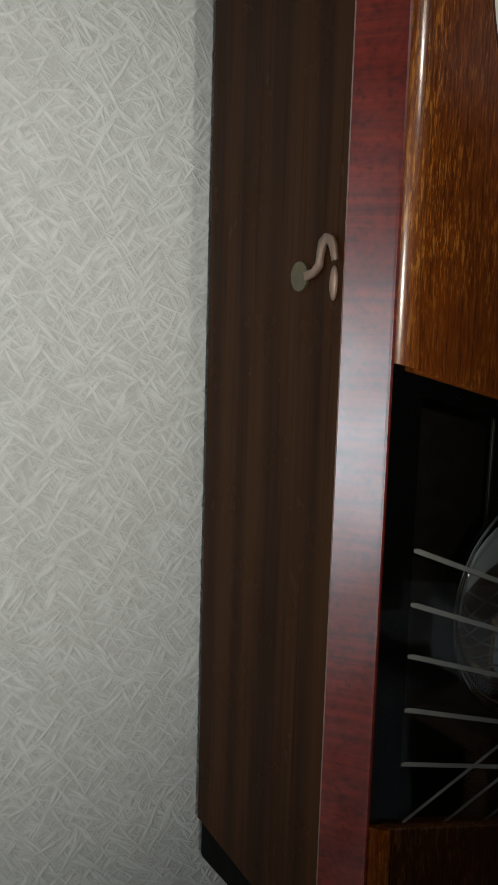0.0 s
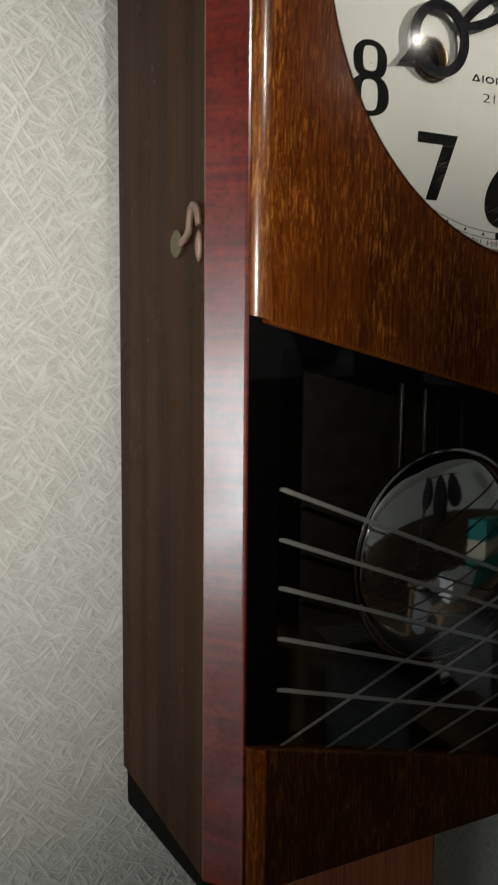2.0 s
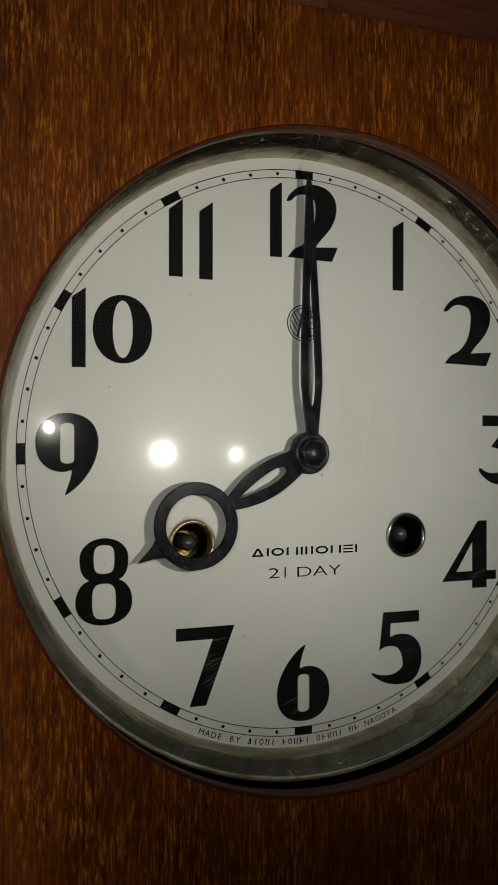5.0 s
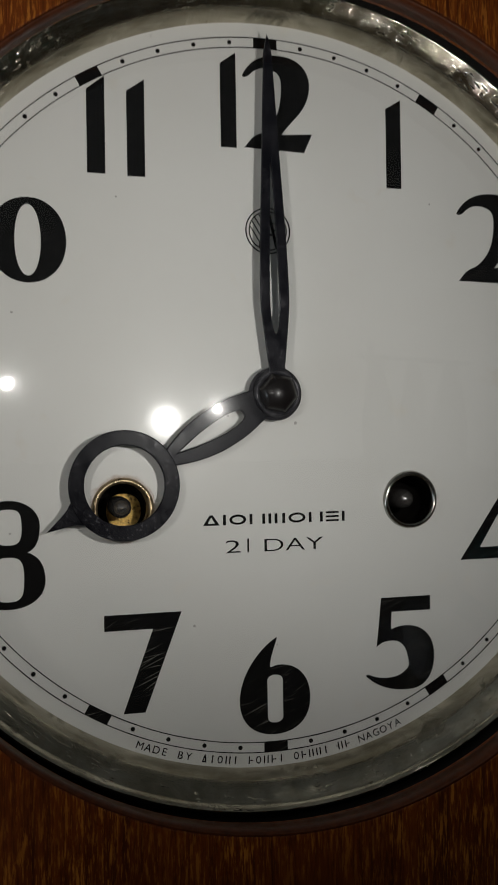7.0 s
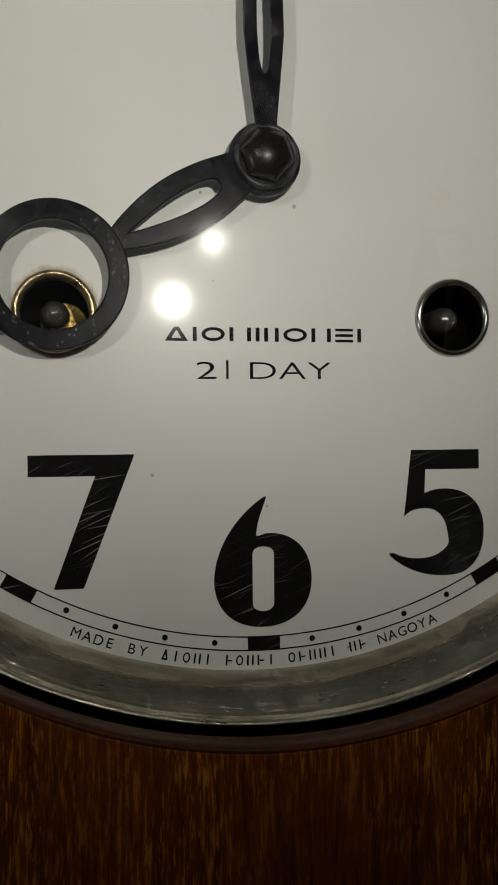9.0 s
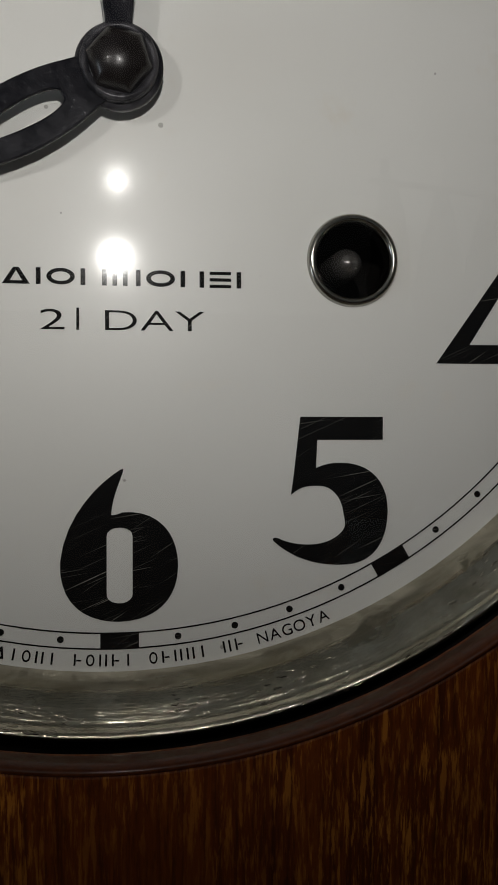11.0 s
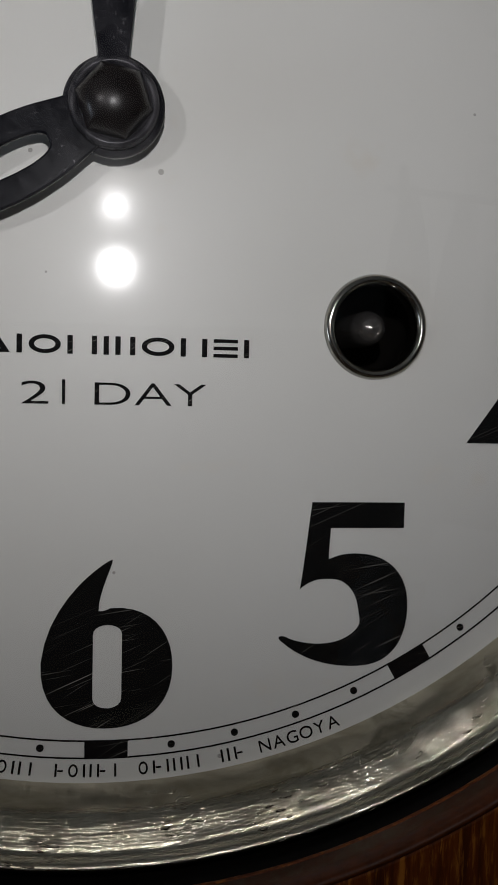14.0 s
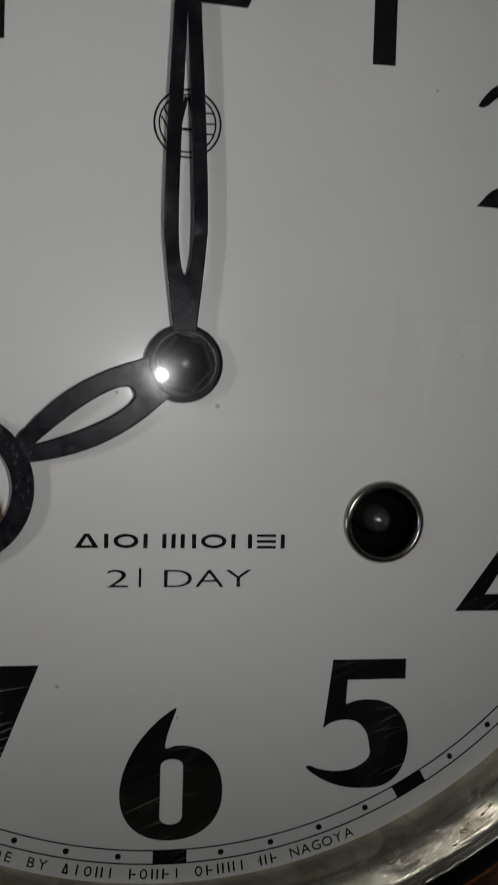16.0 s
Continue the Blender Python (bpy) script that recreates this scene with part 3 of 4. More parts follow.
def two(cx, z0, w, h):
    """The figure 2: a hooked bowl, a slanting neck and a wedge foot; w, h: width and height."""
    X, Z = lambda u: cx + u * w, lambda v: z0 + v * h
    return [[(X(-0.48), Z(0.02)), (X(0.38), Z(0.0)), (X(0.50), Z(0.20)), (X(0.06), Z(0.175)),
             (X(0.47), Z(0.68), X(0.43), Z(0.42), X(0.49), Z(0.88)), (X(0.03), Z(1.0), X(0.30), Z(1.0), X(-0.22), Z(1.0)),
             (X(-0.50), Z(0.76), X(-0.40), Z(0.92), X(-0.46), Z(0.74)), (X(-0.40), Z(0.77), X(-0.44), Z(0.755), X(-0.30), Z(0.86)),
             (X(-0.10), Z(0.85), X(-0.20), Z(0.87), X(0.02), Z(0.83)), (X(0.06), Z(0.66), X(0.07), Z(0.78), X(0.05), Z(0.48)), (X(-0.22), Z(0.18), X(0.02), Z(0.32), X(-0.40), Z(0.14))]]


def six(cx, z0, w, h, s=1):
    """The figure 6 with a flick above a full bowl and a narrow slot; s = -1 turns it into a 9."""
    X, Z = lambda u: cx + s * u * w, lambda v: z0 + (v * h if s > 0 else (1 - v) * h)
    outer = [(X(0.03), Z(1.0), X(0.05), Z(0.99), X(0.0), Z(1.0)), (X(-0.50), Z(0.40), X(-0.45), Z(0.78), X(-0.52), Z(0.12)),
             (X(0.0), Z(0.0), X(-0.28), Z(0.0), X(0.28), Z(0.0)), (X(0.50), Z(0.36), X(0.50), Z(0.12), X(0.50), Z(0.58)),
             (X(0.02), Z(0.715), X(0.32), Z(0.735), X(-0.02), Z(0.70)), (X(-0.07), Z(0.70), X(-0.05), Z(0.695), X(-0.07), Z(0.82))]
    slot = [(X(-0.11), Z(0.56), X(-0.11), Z(0.50), X(-0.11), Z(0.635)), (X(0.11), Z(0.56), X(0.11), Z(0.635), X(0.11), Z(0.50)),
            (X(0.11), Z(0.18), X(0.11), Z(0.24), X(0.11), Z(0.10)), (X(-0.11), Z(0.18), X(-0.11), Z(0.10), X(-0.11), Z(0.24))]
    return [outer, slot]


def eight(cx, z0, w, h):
    X, Z = lambda u: cx + u * w, lambda v: z0 + v * h
    body = [(X(0.50), Z(0.26), X(0.50), Z(0.10), X(0.50), Z(0.40)), (X(0.26), Z(0.52), X(0.40), Z(0.49), X(0.38), Z(0.55)), (X(0.43), Z(0.765), X(0.43), Z(0.64), X(0.43), Z(0.90)),
            (X(0), Z(1.0), X(0.24), Z(1.0), X(-0.24), Z(1.0)), (X(-0.43), Z(0.765), X(-0.43), Z(0.90), X(-0.43), Z(0.64)), (X(-0.26), Z(0.52), X(-0.38), Z(0.55), X(-0.40), Z(0.49)),
            (X(-0.50), Z(0.26), X(-0.50), Z(0.40), X(-0.50), Z(0.10)), (X(0), Z(0.0), X(-0.28), Z(0), X(0.28), Z(0))]
    return [body, oval(cx, z0 + 0.755 * h, 0.185 * w, 0.165 * h, 0.8), oval(cx, z0 + 0.275 * h, 0.21 * w, 0.205 * h, 0.8)]


def five(cx, z0, w, h):
    X, Z = lambda u: cx + u * w, lambda v: z0 + v * h
    return [[(X(-0.28), Z(1.0)), (X(0.45), Z(1.0)), (X(0.45), Z(0.845)), (X(-0.13), Z(0.845)), (X(-0.14), Z(0.655), X(-0.14), Z(0.72), X(-0.04), Z(0.69)),
             (X(0.08), Z(0.69), X(0.02), Z(0.69), X(0.34), Z(0.69)), (X(0.50), Z(0.36), X(0.50), Z(0.56), X(0.50), Z(0.14)), (X(0.12), Z(0.0), X(0.36), Z(0.0), X(-0.14), Z(-0.01)),
             (X(-0.50), Z(0.16), X(-0.36), Z(0.06), X(-0.55), Z(0.19)), (X(-0.44), Z(0.175), X(-0.48), Z(0.20), X(-0.30), Z(0.13)),
             (X(0.04), Z(0.19), X(-0.08), Z(0.12), X(0.16), Z(0.25)), (X(0.10), Z(0.37), X(0.11), Z(0.30), X(0.08), Z(0.46)), (X(-0.10), Z(0.535), X(0.0), Z(0.53), X(-0.22), Z(0.54)), (X(-0.36), Z(0.475), X(-0.28), Z(0.53), X(-0.34), Z(0.56))]]


def three(cx, z0, w, h):
    X, Z = lambda u: cx + u * w, lambda v: z0 + v * h
    return [[(X(-0.42), Z(1.0)), (X(0.42), Z(1.0)), (X(0.42), Z(0.93)), (X(0.06), Z(0.64)), (X(0.50), Z(0.32), X(0.46), Z(0.60), X(0.50), Z(0.12)), (X(0.0), Z(0.0), X(0.30), Z(0.0), X(-0.22), Z(0.0)),
             (X(-0.50), Z(0.20), X(-0.42), Z(0.10), X(-0.52), Z(0.24)), (X(-0.42), Z(0.22), X(-0.46), Z(0.26), X(-0.30), Z(0.16)), (X(0.0), Z(0.19), X(-0.12), Z(0.15), X(0.12), Z(0.24)), (X(0.08), Z(0.37), X(0.10), Z(0.30), X(0.06), Z(0.48)),
             (X(-0.22), Z(0.54), X(-0.06), Z(0.54), X(-0.22), Z(0.54)), (X(0.12), Z(0.845)), (X(-0.42), Z(0.845))]]


FIGURES = (
    ("numeral_one", [bar(33.0, 37.2, 54.8, 75.8, 78.4)]),
    ("numeral_two", two(63.2, 30.3, 20.0, 24.5)),
    ("numeral_three", three(77.0, -11.5, 18.0, 24.5)),
    ("numeral_four", [[(71.2, -24.0), (67.5, -24.0), (52.8, -44.8), (65.2, -44.8), (65.2, -47.6), (71.2, -47.6), (71.2, -44.8), (75.2, -44.8), (75.2, -41.6), (71.2, -41.6)], [(65.2, -41.6), (58.6, -41.6), (65.2, -31.2)]]),
    ("numeral_five", five(34.9, -78.4, 19.2, 24.6)),
    ("numeral_six", six(0.0, -86.9, 18.8, 24.7)),
    ("numeral_seven", [[(-43.2, -54.0), (-24.0, -54.0), (-33.4, -78.4), (-38.8, -78.4), (-31.2, -57.9), (-43.2, -57.9)]]),
    ("numeral_eight", eight(-65.6, -51.2, 17.2, 26.0)),
    ("numeral_nine", six(-76.6, -12.2, 18.6, 24.2, -1)),
    ("numeral_ten", [bar(-75.3, -71.2, 25.5, 46.2, 49.2), oval(-60.0, 37.3, 9.1, 10.3, 0.58), oval(-60.0, 37.3, 3.1, 8.6, 0.58)]),
    ("numeral_eleven", [bar(-45.6, -41.2, 54.3, 74.8, 78.3), bar(-35.8, -31.4, 54.0, 75.0, 78.2)]),
    ("numeral_twelve", [bar(-12.0, -7.9, 62.8, 84.0, 87.0)] + two(3.0, 62.6, 18.6, 24.6)),
)
for fig_name, outlines in FIGURES:
    linked(fig_name, sheet(outlines, INK - 0.00002, PAINT), M_PRINT, dial)

# maker's line: plain shapes in its place; the day count; the line round the lower edge
Z0, Z1, LW = -33.0, -30.4, 0.74


def block(kind, x, w):
    """A plain shape between x and x + w: a bar, two bars, a ring, a wedge or a stack."""
    if kind == "bar":
        return [[(x, Z0), (x + w, Z0), (x + w, Z1), (x, Z1)]]
    if kind == "pair":
        return block("bar", x, LW) + block("bar", x + w - LW, LW)
    if kind == "ring":
        return [oval(x + w / 2, (Z0 + Z1) / 2, w / 2, (Z1 - Z0) / 2), oval(x + w / 2, (Z0 + Z1) / 2, w / 2 - LW, (Z1 - Z0) / 2 - 0.55)]
    if kind == "wedge":
        return [[(x, Z0), (x + w, Z0), (x + w * 0.6, Z1), (x + w * 0.4, Z1)], [(x + w * 0.28, Z0 + 0.5), (x + w * 0.72, Z0 + 0.5), (x + w * 0.5, Z1 - 0.5)]]
    return [[(x, z), (x + w, z), (x + w, z + 0.5), (x, z + 0.5)] for z in (Z0, (Z0 + Z1) / 2 - 0.25, Z1 - 0.5)]


x = -18.2
for kind, w in (("wedge", 4.3), ("bar", LW), ("ring", 4.4), ("pair", 4.1), ("bar", LW), ("pair", 2.8), ("ring", 4.6), ("pair", 3.8), ("stack", 3.5), ("bar", LW)):
    linked("maker_block", sheet(block(kind, x, w), INK, PAINT), M_PRINT, dial)
    x += w + 0.90
linked("day_count_figure", text("2", 0.0034, INK, PAINT, 1.95, Matrix.Translation((-0.0105, -0.0401, 0)), 0.00004), M_PRINT, dial)
linked("day_count_figure", sheet([[(-6.75, -40.1), (-6.3, -40.1), (-6.3, -36.6), (-6.75, -36.6)]], INK, PAINT), M_PRINT, dial)
linked("day_count_word", text("DAY", 0.0034, INK, PAINT, 1.75, Matrix.Translation((0.0054, -0.0401, 0)), 0.00005), M_PRINT, dial)


def round_edge(deg):
    """Places flat work at the lower edge of the dial, upright at that angle from the foot, to the right."""
    a = radians(deg)
    return Matrix.Translation((0.0941 * math.sin(a), -0.0941 * math.cos(a), 0)) @ Matrix.Rotation(a, 4, "Z")


def edge_block(k):
    """A small plain shape of one stroke or more, 1.92 high."""
    post_left, post_right = [[(x, 0), (x + 0.32, 0), (x + 0.32, 1.92), (x, 1.92)] for x in (-0.6, 0.34)]
    if k == 0:
        return [post_left, post_right]
    if k == 1:
        return [[(-0.16, 0), (0.16, 0), (0.16, 1.92), (-0.16, 1.92)]]
    if k == 2:
        return [oval(0, 0.96, 0.68, 0.96), oval(0, 0.96, 0.42, 0.68)]
    if k == 3:
        return [[(-0.6, 0), (0.6, 0), (0.16, 1.92), (-0.16, 1.92)], [(-0.22, 0.32), (0.22, 0.32), (0, 1.2)]]
    return [post_left, [(-0.22, z) for z in (0.75,)] + [(0.6, 0.75), (0.6, 1.0), (-0.22, 1.0)]]


KINDS = (3, 1, 2, 0, 1, 4, 2, 0, 4, 1, 2, 4, 0, 0, 1, 0, 4)
strokes = 0
ang = -22.0
for piece in ("M", "A", "D", "E", " ", "B", "Y", " ", 5, " ", 5, " ", 5, " ", 2, " ", "N", "A", "G", "O", "Y", "A"):
    if piece == " ":
        ang += 1.25
    elif isinstance(piece, int):
        for _ in range(piece):
            linked("maker_block", sheet(edge_block(KINDS[strokes]), INK, PAINT, m=round_edge(ang)), M_PRINT, dial)
            strokes += 1
            ang += 1.24
    else:
        linked("edge_letter", text(piece, 0.00195, INK, PAINT, 1.0, round_edge(ang)), M_PRINT, dial)
        ang += 1.32
linked("emblem", sheet([oval(0, 42, 6.0, 6.0), oval(0, 42, 5.65, 5.65)], INK, PAINT), M_PRINT, dial)
linked("emblem", sheet([oval(0, 42, 5.1, 5.1), oval(0, 42, 4.8, 4.8)], INK, PAINT), M_PRINT, dial)
for x0, z0, x1, z1, w in ((-4.6, 43.0, -2.2, 39.0, 0.3), (-4.3, 44.6, -1.6, 40.2, 0.3), (-3.6, 45.6, -1.2, 41.8, 0.3), (-2.4, 46.2, -0.9, 44.0, 0.3), (-2.2, 37.8, -0.3, 46.6, 0.7), (2.2, 37.8, 0.3, 46.6, 0.7), (-1.4, 41.0, 1.4, 41.0, 0.5),
                          (1.2, 44.0, 4.4, 44.0, 0.3), (1.4, 42.2, 4.8, 42.2, 0.3), (1.8, 40.4, 4.6, 40.4, 0.3), (2.6, 46.0, 2.6, 44.0, 0.3)):
    d = Vector((x1 - x0, z1 - z0)).normalized() * (w / 2)
    linked("emblem_bar", sheet([[(x0 - d.y, z0 + d.x), (x1 - d.y, z1 + d.x), (x1 + d.y, z1 - d.x), (x0 + d.y, z0 - d.x)]], INK, PAINT), M_PRINT, dial)

# winding holes: nickel grommets, square arbors and a brass plate in the dark behind
for hx, hz in HOLES:
    gx, gz = hx / 1000, ZC + hz / 1000
    g = part("winding_grommet", lathe([(0.0062, 0.0030), (0.0062, -0.0004), (0.0065, -0.0010), (0.0070, -0.0012), (0.0075, -0.0008), (0.0077, -0.0001), (0.0066, -0.0001), (0.0066, 0.0030)], gx, gz, 48), M_TARNISH if hx < 0 else M_GROMMET, dial, "tarnished ring round a winding hole" if hx < 0 else "nickel-plated ring round a winding hole")
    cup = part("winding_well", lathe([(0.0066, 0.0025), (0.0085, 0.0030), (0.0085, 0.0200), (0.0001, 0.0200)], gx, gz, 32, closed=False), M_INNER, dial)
    part("winding_arbor", lathe([(0.0001, 0.0012), (0.0012, 0.0014), (0.0022, 0.0024), (0.0027, 0.0045), (0.0027, 0.0190)], gx, gz, 24, closed=False), M_STEEL, dial, "dark steel winding arbor")
    if hx < 0:
        linked("brass_plate", sheet([oval(hx + 1.5, hz - 1.3, 4.3, 4.3, 0.62)], 0.0110, 0.0006, 0.0002), M_BRASS, dial, "tarnished brass plate behind the arbor")

# ---- the two pointers ----
HOUR = Matrix.Rotation(radians(120.0), 4, "Z")  # eight o'clock, turned from twelve
hour_shape = [
    [(-3.6, 4.5), (3.6, 4.5), (5.2, 15.5, 5.0, 9.5, 5.4, 22.0), (1.9, 31.2, 3.4, 28.0, 1.9, 31.2), (0.0, 31.5), (-1.9, 31.2, -1.9, 31.2, -3.4, 28.0), (-5.2, 15.5, -5.4, 22.0, -5.0, 9.5)],
    [(0.0, 9.6, -1.7, 9.0, 1.7, 9.0), (2.2, 16.5, 2.4, 12.5, 2.0, 22.0), (0.0, 30.0, 0.5, 28.0, -0.5, 28.0), (-2.2, 16.5, -2.0, 22.0, -2.4, 12.5)],
]
hour = linked("hour_hand", sheet(hour_shape, -0.0054, 0.0012, 0.0003, HOUR), M_HAND, clock, "black steel hour pointer with a ring and arrow tip")
linked("ring", sheet([oval(0, 44.2, 13.1, 13.1), oval(0, 44.2, 10.0, 10.0)], -0.0056, 0.0014, 0.0003, HOUR, 24), M_HAND, hour)
linked("arrow_tip", sheet([[(-4.3, 55.4), (4.3, 55.4), (1.8, 59.3, 2.5, 57.9, 1.5, 59.9), (0.0, 65.2), (-1.8, 59.3, -1.5, 59.9, -2.5, 57.9)]], -0.0051, 0.0007, 0.0001, HOUR), M_HAND, hour)
part("collar", lathe([(0.0001, -0.0050), (0.0064, -0.0050), (0.0068, -0.0047), (0.0068, -0.0036), (0.0001, -0.0036)], segs=64, closed=False), M_HAND, hour)
MINUTE = Matrix.Rotation(radians(0.9), 4, "Z")
minute_shape = [
    [(-1.9, 3.0), (1.9, 3.0), (1.85, 6.2), (3.5, 22.0, 2.8, 14.0, 3.7, 29.0), (2.15, 58.0, 2.8, 46.0, 1.8, 66.0), (0.85, 84.8), (0.0, 88.6), (-0.85, 84.8), (-2.15, 58.0, -1.8, 66.0, -2.8, 46.0), (-3.5, 22.0, -3.7, 29.0, -2.8, 14.0), (-1.85, 6.2)],
    [(0.0, 14.6, -1.0, 14.6, 1.0, 14.6), (1.45, 24.0, 1.45, 19.0, 1.4, 34.0), (0.2, 59.0), (-0.2, 59.0), (-1.45, 24.0, -1.4, 34.0, -1.45, 19.0)],
]
minute = linked("minute_hand", sheet(minute_shape, -0.0070, 0.0008, 0.0002, MINUTE), M_HAND, clock, "black steel minute pointer with a long slot")
part("collar", lathe([(0.0001, -0.0066), (0.0056, -0.0066), (0.0060, -0.0062), (0.0060, -0.0050), (0.0001, -0.0050)], segs=64, closed=False), M_HAND, minute)
knob = [(0.0052, -0.0064), (0.0052, -0.0074), (0.0049, -0.0080), (0.0042, -0.0089), (0.0032, -0.0096), (0.0020, -0.0101), (0.0008, -0.0104), (0.0001, -0.0104)]
bm = lathe(knob, segs=96, closed=False)
for v in bm.verts:  # six flats round the foot of the dome
    r, a = math.hypot(v.co.x, v.co.z - ZC), math.atan2(v.co.z - ZC, v.co.x) + 0.2
    flat = math.cos(math.pi / 6) / math.cos(a % (math.pi / 3) - math.pi / 6)
    k = 1 + (flat - 1) * min(1.0, max(0.0, (r - 0.0038) / 0.0012))
    v.co.x, v.co.z = v.co.x * k, ZC + (v.co.z - ZC) * k
part("knob", bm, M_KNOB, minute, "domed dark bronze nut with six flats")
part("washer", lathe([(0.0046, -0.0064), (0.0050, -0.0070), (0.0056, -0.0071), (0.0059, -0.0068), (0.0059, -0.0062), (0.0046, -0.0062)], segs=64), M_HAND, minute)

# ---- pendulum and chime rods in the lower case ----
BX, BY, BZ, BR = 0.002, 0.028, ZC - 0.227, 0.048
pend = part("pendulum", rod((BX, BY + 0.004, BZ), (BX * 0.35, BY + 0.004, ZC - 0.10), 0.0018), M_INNER, clock, "pendulum with a bright nickel bob")
bobp = [(0.0001, BY - 0.0085)] + [(BR * math.sin(a) , BY - 0.0085 * math.cos(a)) for a in (math.pi / 2 * i / 20 for i in range(1, 20))] + [(BR, BY - 0.0004), (BR + 0.0009, BY - 0.0010), (BR + 0.0016, BY - 0.0002), (BR + 0.0016, BY + 0.0012), (BR, BY + 0.002), (0.0001, BY + 0.003)]
part("bob", lathe(bobp, BX, BZ, 96, closed=False), M_BOB, pend, "domed mirror-polished nickel disc")
part("rating_nut", lathe([(0.0001, BY - 0.004), (0.003, BY - 0.004), (0.0036, BY - 0.002), (0.0036, BY + 0.002), (0.0001, BY + 0.004)], BX, BZ - BR - 0.006, 24, closed=False), M_ROD, pend)
for rx, mat in ((0.0005, M_ROD), (0.0145, M_ROD), (0.0235, M_DULL), (0.0375, M_DULL)):
    part("chime_rod", rod((rx, 0.060, ZC - 0.262), (rx, 0.060, ZC - 0.120), 0.0010), mat, clock, "thin steel chime rod")

# ---- hook latch on the side ----
SIDE = math.atan2(0.0067, 0.093)  # the side panel's lean


def on_side(y, z, lift):
    """A place on the case's side, lift above it."""
    return (-0.1342 + math.tan(SIDE) * (y + 0.008) - lift, y, ZC + z)


latch = part("latch", rod(on_side(0.0160, -0.0983, -0.001), on_side(0.0160, -0.0983, 0.0012), 0.0046, 24), M_SCREW, clock, "worn brass hook latch on the side")
bend = [(0.0120, -0.0983), (0.0075, -0.0972), (0.0045, -0.0950), (0.0040, -0.0915), (0.0030, -0.0885), (0.0008, -0.0872), (-0.0015, -0.0878), (-0.0030, -0.0900), (-0.0042, -0.0938)]
wide = [0.0016, 0.0013, 0.0014, 0.0014, 0.0016, 0.0017, 0.0016, 0.0013, 0.0009]
bm = bmesh.new()
rings = []
for i, (y, z) in enumerate(bend):
    p, q = bend[max(0, i - 1)], bend[min(len(bend) - 1, i + 1)]
    d = Vector((q[0] - p[0], q[1] - p[1])).normalized() * wide[i]
    rings.append([bm.verts.new(on_side(y + u * -d.y, z + u * d.x, l)) for u, l in ((-1, 0.0002), (-0.8, 0.0018), (0.8, 0.0018), (1, 0.0002))])
for a, b in zip(rings, rings[1:]):
    for i in range(4):
        bm.faces.new((a[i], a[(i + 1) % 4], b[(i + 1) % 4], b[i])).smooth = True
bm.faces.new(rings[0])
bm.faces.new(rings[-1][::-1])
part("hook", bm, M_HOOK, latch)
bm = bmesh.new()
bmesh.ops.create_uvsphere(bm, u_segments=16, v_segments=10, radius=1.0)
for v in bm.verts:
    v.co = Vector(on_side(-0.0033 + 0.0016 * v.co.y, -0.1003 + 0.0052 * v.co.z, 0.0004 + 0.0013 * v.co.x))
for f in bm.faces:
    f.smooth = True
part("catch", bm, M_HOOK, latch, "pale worn brass catch")

# ---- across the room, seen only in the mirror of the bob ----
M_TABLE = wood("light_table_wood", (0.20, 0.11, 0.05), (0.30, 0.18, 0.09), (0.36, 0.23, 0.12), along="x", grain=300.0, figure=15.0, coat=0.3)
M_TEAL = plain("teal_card", (0.02, 0.30, 0.27), 0.5, vary=0.1)
M_CREAM = plain("cream_card", (0.75, 0.66, 0.52), 0.6, vary=0.06)
M_WHITE = plain("white_card", (0.80, 0.80, 0.82), 0.6, vary=0.04)
TX, TY, TZ = 0.85, -0.80, 0.98
table = thing("side_table", (TX, TY, 0), "tall light wooden side table", "table")
part("tabletop", box(TX - 0.35, TX + 0.35, TY - 0.25, TY + 0.25, TZ - 0.03, TZ, 0.004), M_TABLE, table)
for sx in (-1, 1):
    for sy in (-1, 1):
        part("leg", box(TX + sx * 0.31 - 0.02, TX + sx * 0.31 + 0.02, TY + sy * 0.21 - 0.02, TY + sy * 0.21 + 0.02, 0, TZ - 0.03, 0.003), M_TABLE, table)
carton = thing("carton", (TX + 0.12, TY + 0.05, TZ), "teal cardboard carton with a cream band", "box")
part("body", box(TX + 0.0, TX + 0.24, TY - 0.04, TY + 0.14, TZ, TZ + 0.30, 0.003), M_TEAL, carton)
part("band", box(TX - 0.001, TX + 0.241, TY - 0.041, TY + 0.141, TZ + 0.12, TZ + 0.20, 0.001), M_CREAM, carton)
parcel = thing("paper_parcel", (TX - 0.18, TY + 0.1, TZ), "small white paper parcel on the side table", "box")
part("body", box(TX - 0.26, TX - 0.10, TY + 0.04, TY + 0.16, TZ, TZ + 0.10, 0.004), M_WHITE, parcel)
part("lid", box(TX - 0.265, TX - 0.095, TY + 0.035, TY + 0.165, TZ + 0.08, TZ + 0.104, 0.003), M_WHITE, parcel)

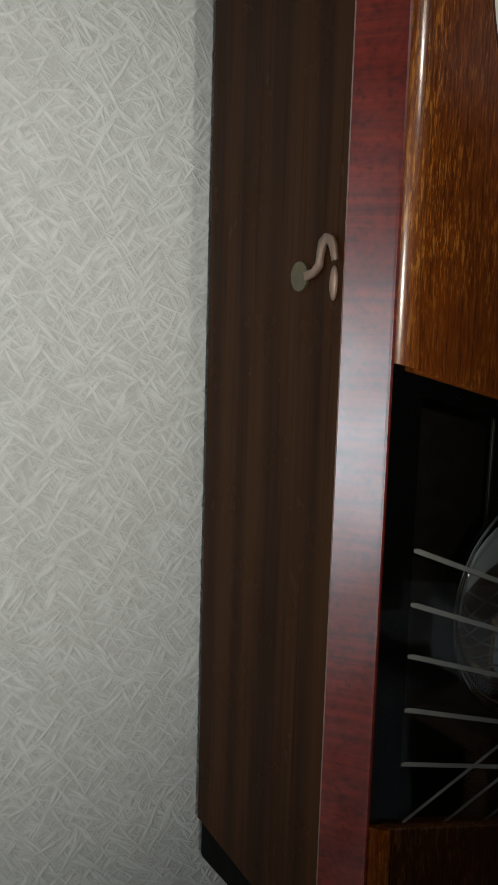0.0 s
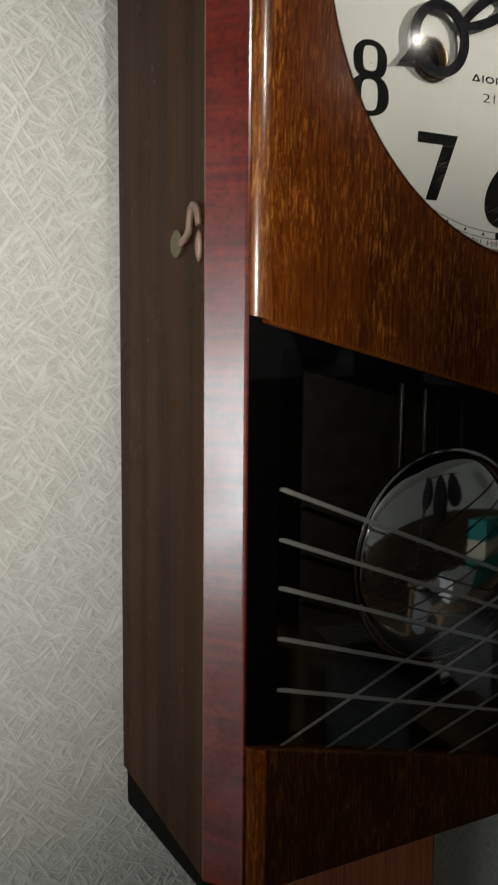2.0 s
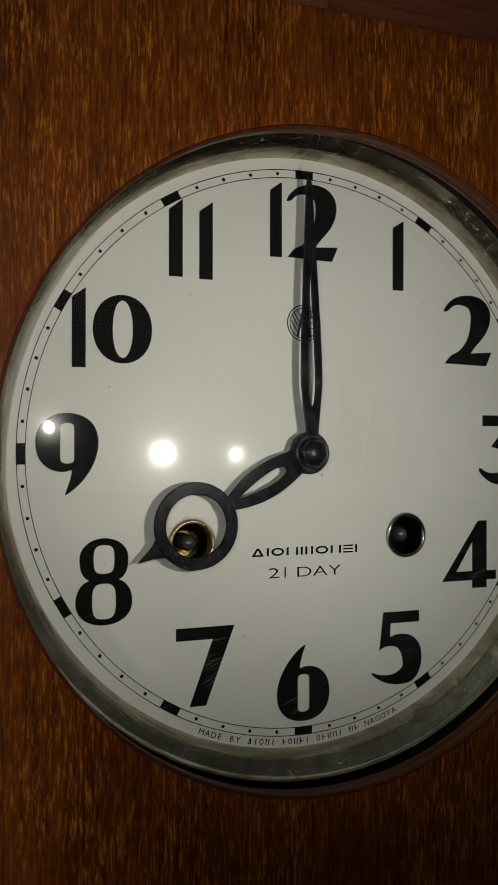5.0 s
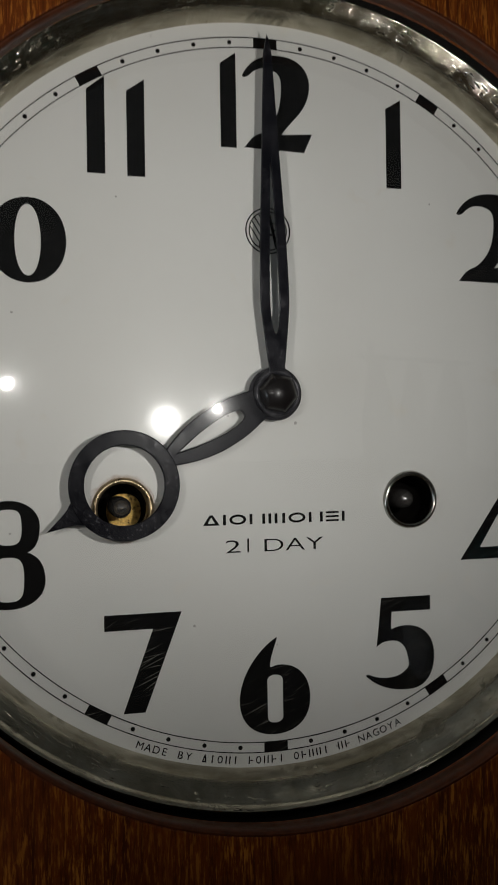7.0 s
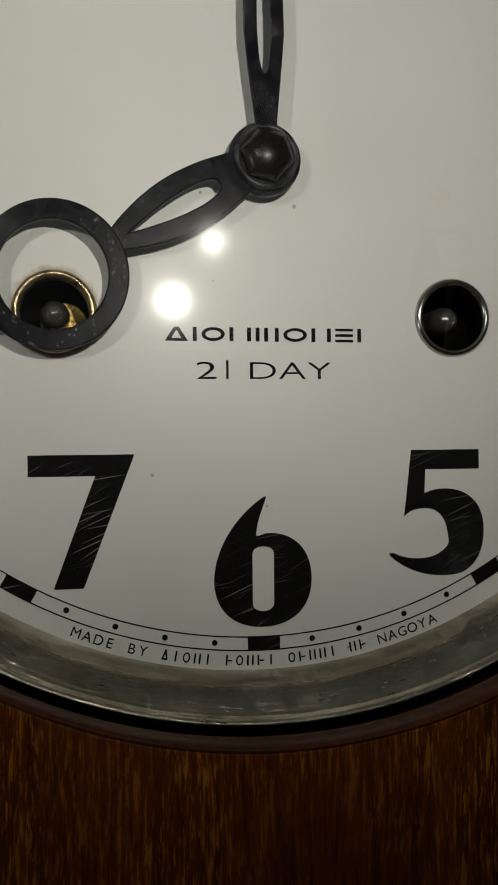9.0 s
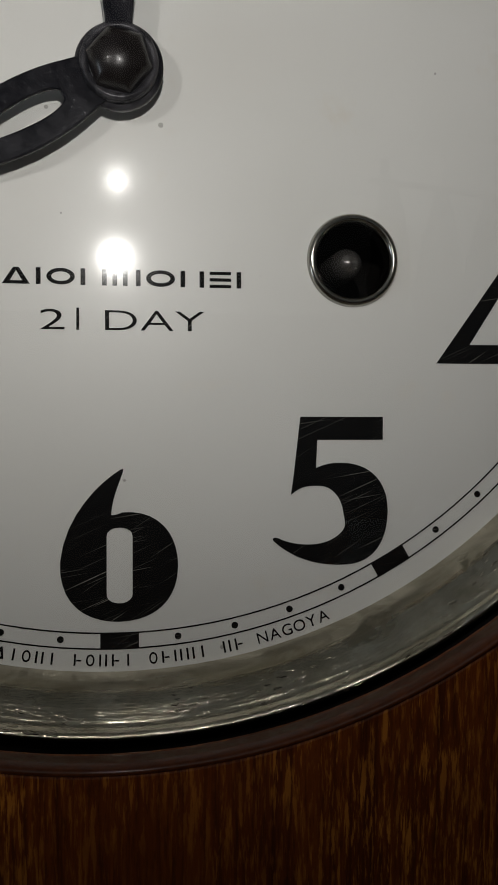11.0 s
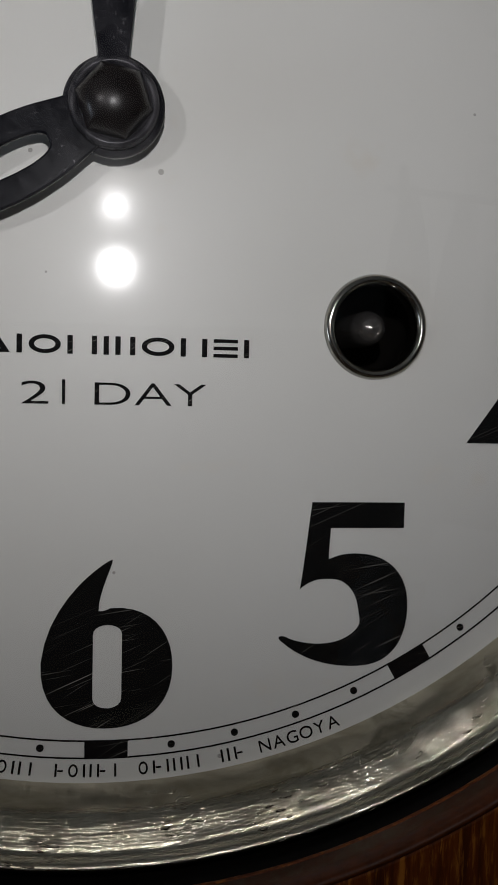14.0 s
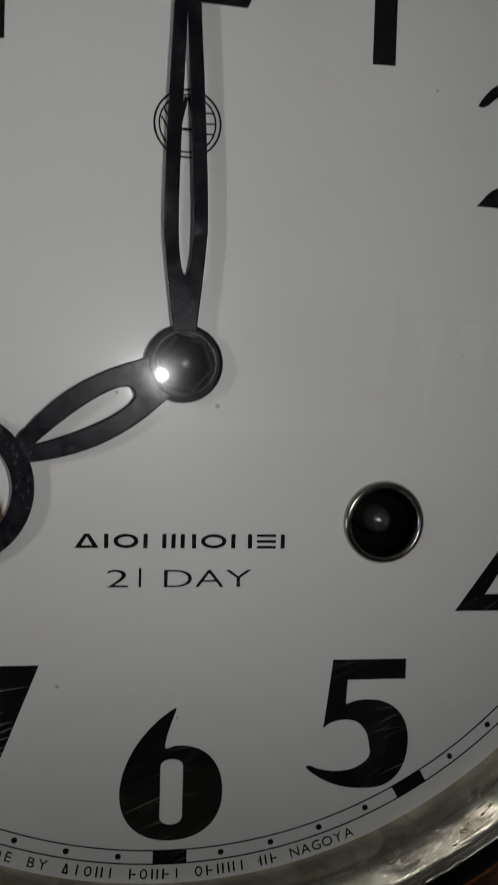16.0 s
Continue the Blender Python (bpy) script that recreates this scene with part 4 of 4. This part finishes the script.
# a coat stand with dark cloths behind the carton, and loose papers on the table
M_IRON = plain("black_iron", (0.012, 0.012, 0.013), 0.4, 0.6)
M_CLOTH = plain("dark_cloth", (0.014, 0.016, 0.018), 0.85, vary=0.4, scale=60.0)
SX, SY = 0.72, -1.30
stand = thing("coat_stand", (SX, SY, 0), "black iron coat stand with dark cloths on it", "coat stand")
part("foot", box(SX - 0.17, SX + 0.17, SY - 0.17, SY + 0.17, 0, 0.02, 0.006), M_IRON, stand)
part("pole", rod((SX, SY, 0.02), (SX, SY, 1.86), 0.014), M_IRON, stand)
part("arm", rod((SX - 0.05, SY, 1.80), (SX + 0.52, SY, 1.80), 0.010), M_IRON, stand)
for k, (cx, drop, wide) in enumerate(((0.02, 0.42, 0.06), (0.20, 0.58, 0.075), (0.40, 0.46, 0.085))):
    bm = bmesh.new()
    bmesh.ops.create_uvsphere(bm, u_segments=20, v_segments=14, radius=1.0)
    for v in bm.verts:
        fold = 1 + 0.22 * math.sin(5 * math.atan2(v.co.y, v.co.x) + k) * (0.6 - 0.4 * v.co.z)
        v.co = Vector((v.co.x * wide * fold * (1 - 0.35 * v.co.z), v.co.y * 0.05 * fold, v.co.z * drop / 2))
    bmesh.ops.translate(bm, vec=(SX + cx, SY, 1.81 - drop / 2), verts=bm.verts)
    for f in bm.faces:
        f.smooth = True
    tagged(part("hanging_cloth", bm, M_CLOTH), "dark grey folded cloth hanging from the stand", "cloth", "cloths on the stand")
for k, (px, py, a) in enumerate(((-0.22, -0.10, 12), (-0.08, -0.02, -25), (-0.02, -0.14, 40))):
    bm = box(-0.105, 0.105, -0.074, 0.074, 0, 0.004)
    bm.transform(Matrix.Translation((TX + px, TY + py, TZ + 0.0005 + 0.0045 * k)) @ Matrix.Rotation(radians(a), 4, "Z"))
    tagged(part("paper_stack", bm, M_WHITE), "white loose papers lying on the side table", "paper", "papers on the table")

# a pale grey towel over the edge of the side table
bm = bmesh.new()
grid = []
for i in range(17):
    row = []
    for j in range(13):
        y = TY - 0.10 + 0.20 * i / 16
        d = 0.36 * j / 12 - 0.10
        fold = 0.008 * math.sin(9 * i / 16 * math.tau / 2 + 0.6 * j) * max(0.0, d) / 0.3
        x, z = (TX - 0.353 - d * 0.03 + fold - 0.004, TZ + 0.005 - d) if d > 0 else (TX - 0.353 - d, TZ + 0.006)
        row.append(bm.verts.new((x, y + 0.04 * j / 12, z)))
    grid.append(row)
for a, b in zip(grid, grid[1:]):
    for j in range(12):
        bm.faces.new((a[j], a[j + 1], b[j + 1], b[j])).smooth = True
bmesh.ops.solidify(bm, geom=bm.faces[:], thickness=0.003)
tagged(part("towel", bm, plain("grey_towelling", (0.42, 0.43, 0.46), 0.9, vary=0.12, scale=200.0, bump=0.3)), "pale grey towel draped over the edge of the side table", "towel")

# a heap of beige cloth on the floor beyond the table
bm = bmesh.new()
bmesh.ops.create_icosphere(bm, subdivisions=5, radius=1.0)
for v in bm.verts:
    p = v.co.copy()
    lump = 1 + 0.35 * noise.noise(p * 2.2) + 0.14 * noise.noise(p * 6.0)
    v.co = Vector((0.34 + 0.46 * p.x * lump, -1.02 + 0.36 * p.y * lump, max(0.0, 0.14 + 0.26 * p.z * lump)))
for f in bm.faces:
    f.smooth = True
tagged(part("cloth_heap", bm, plain("beige_cloth", (0.42, 0.34, 0.20), 0.9, vary=0.3, scale=14.0, bump=0.4)), "beige crumpled cloth heap lying on the wooden floor", "cloth")
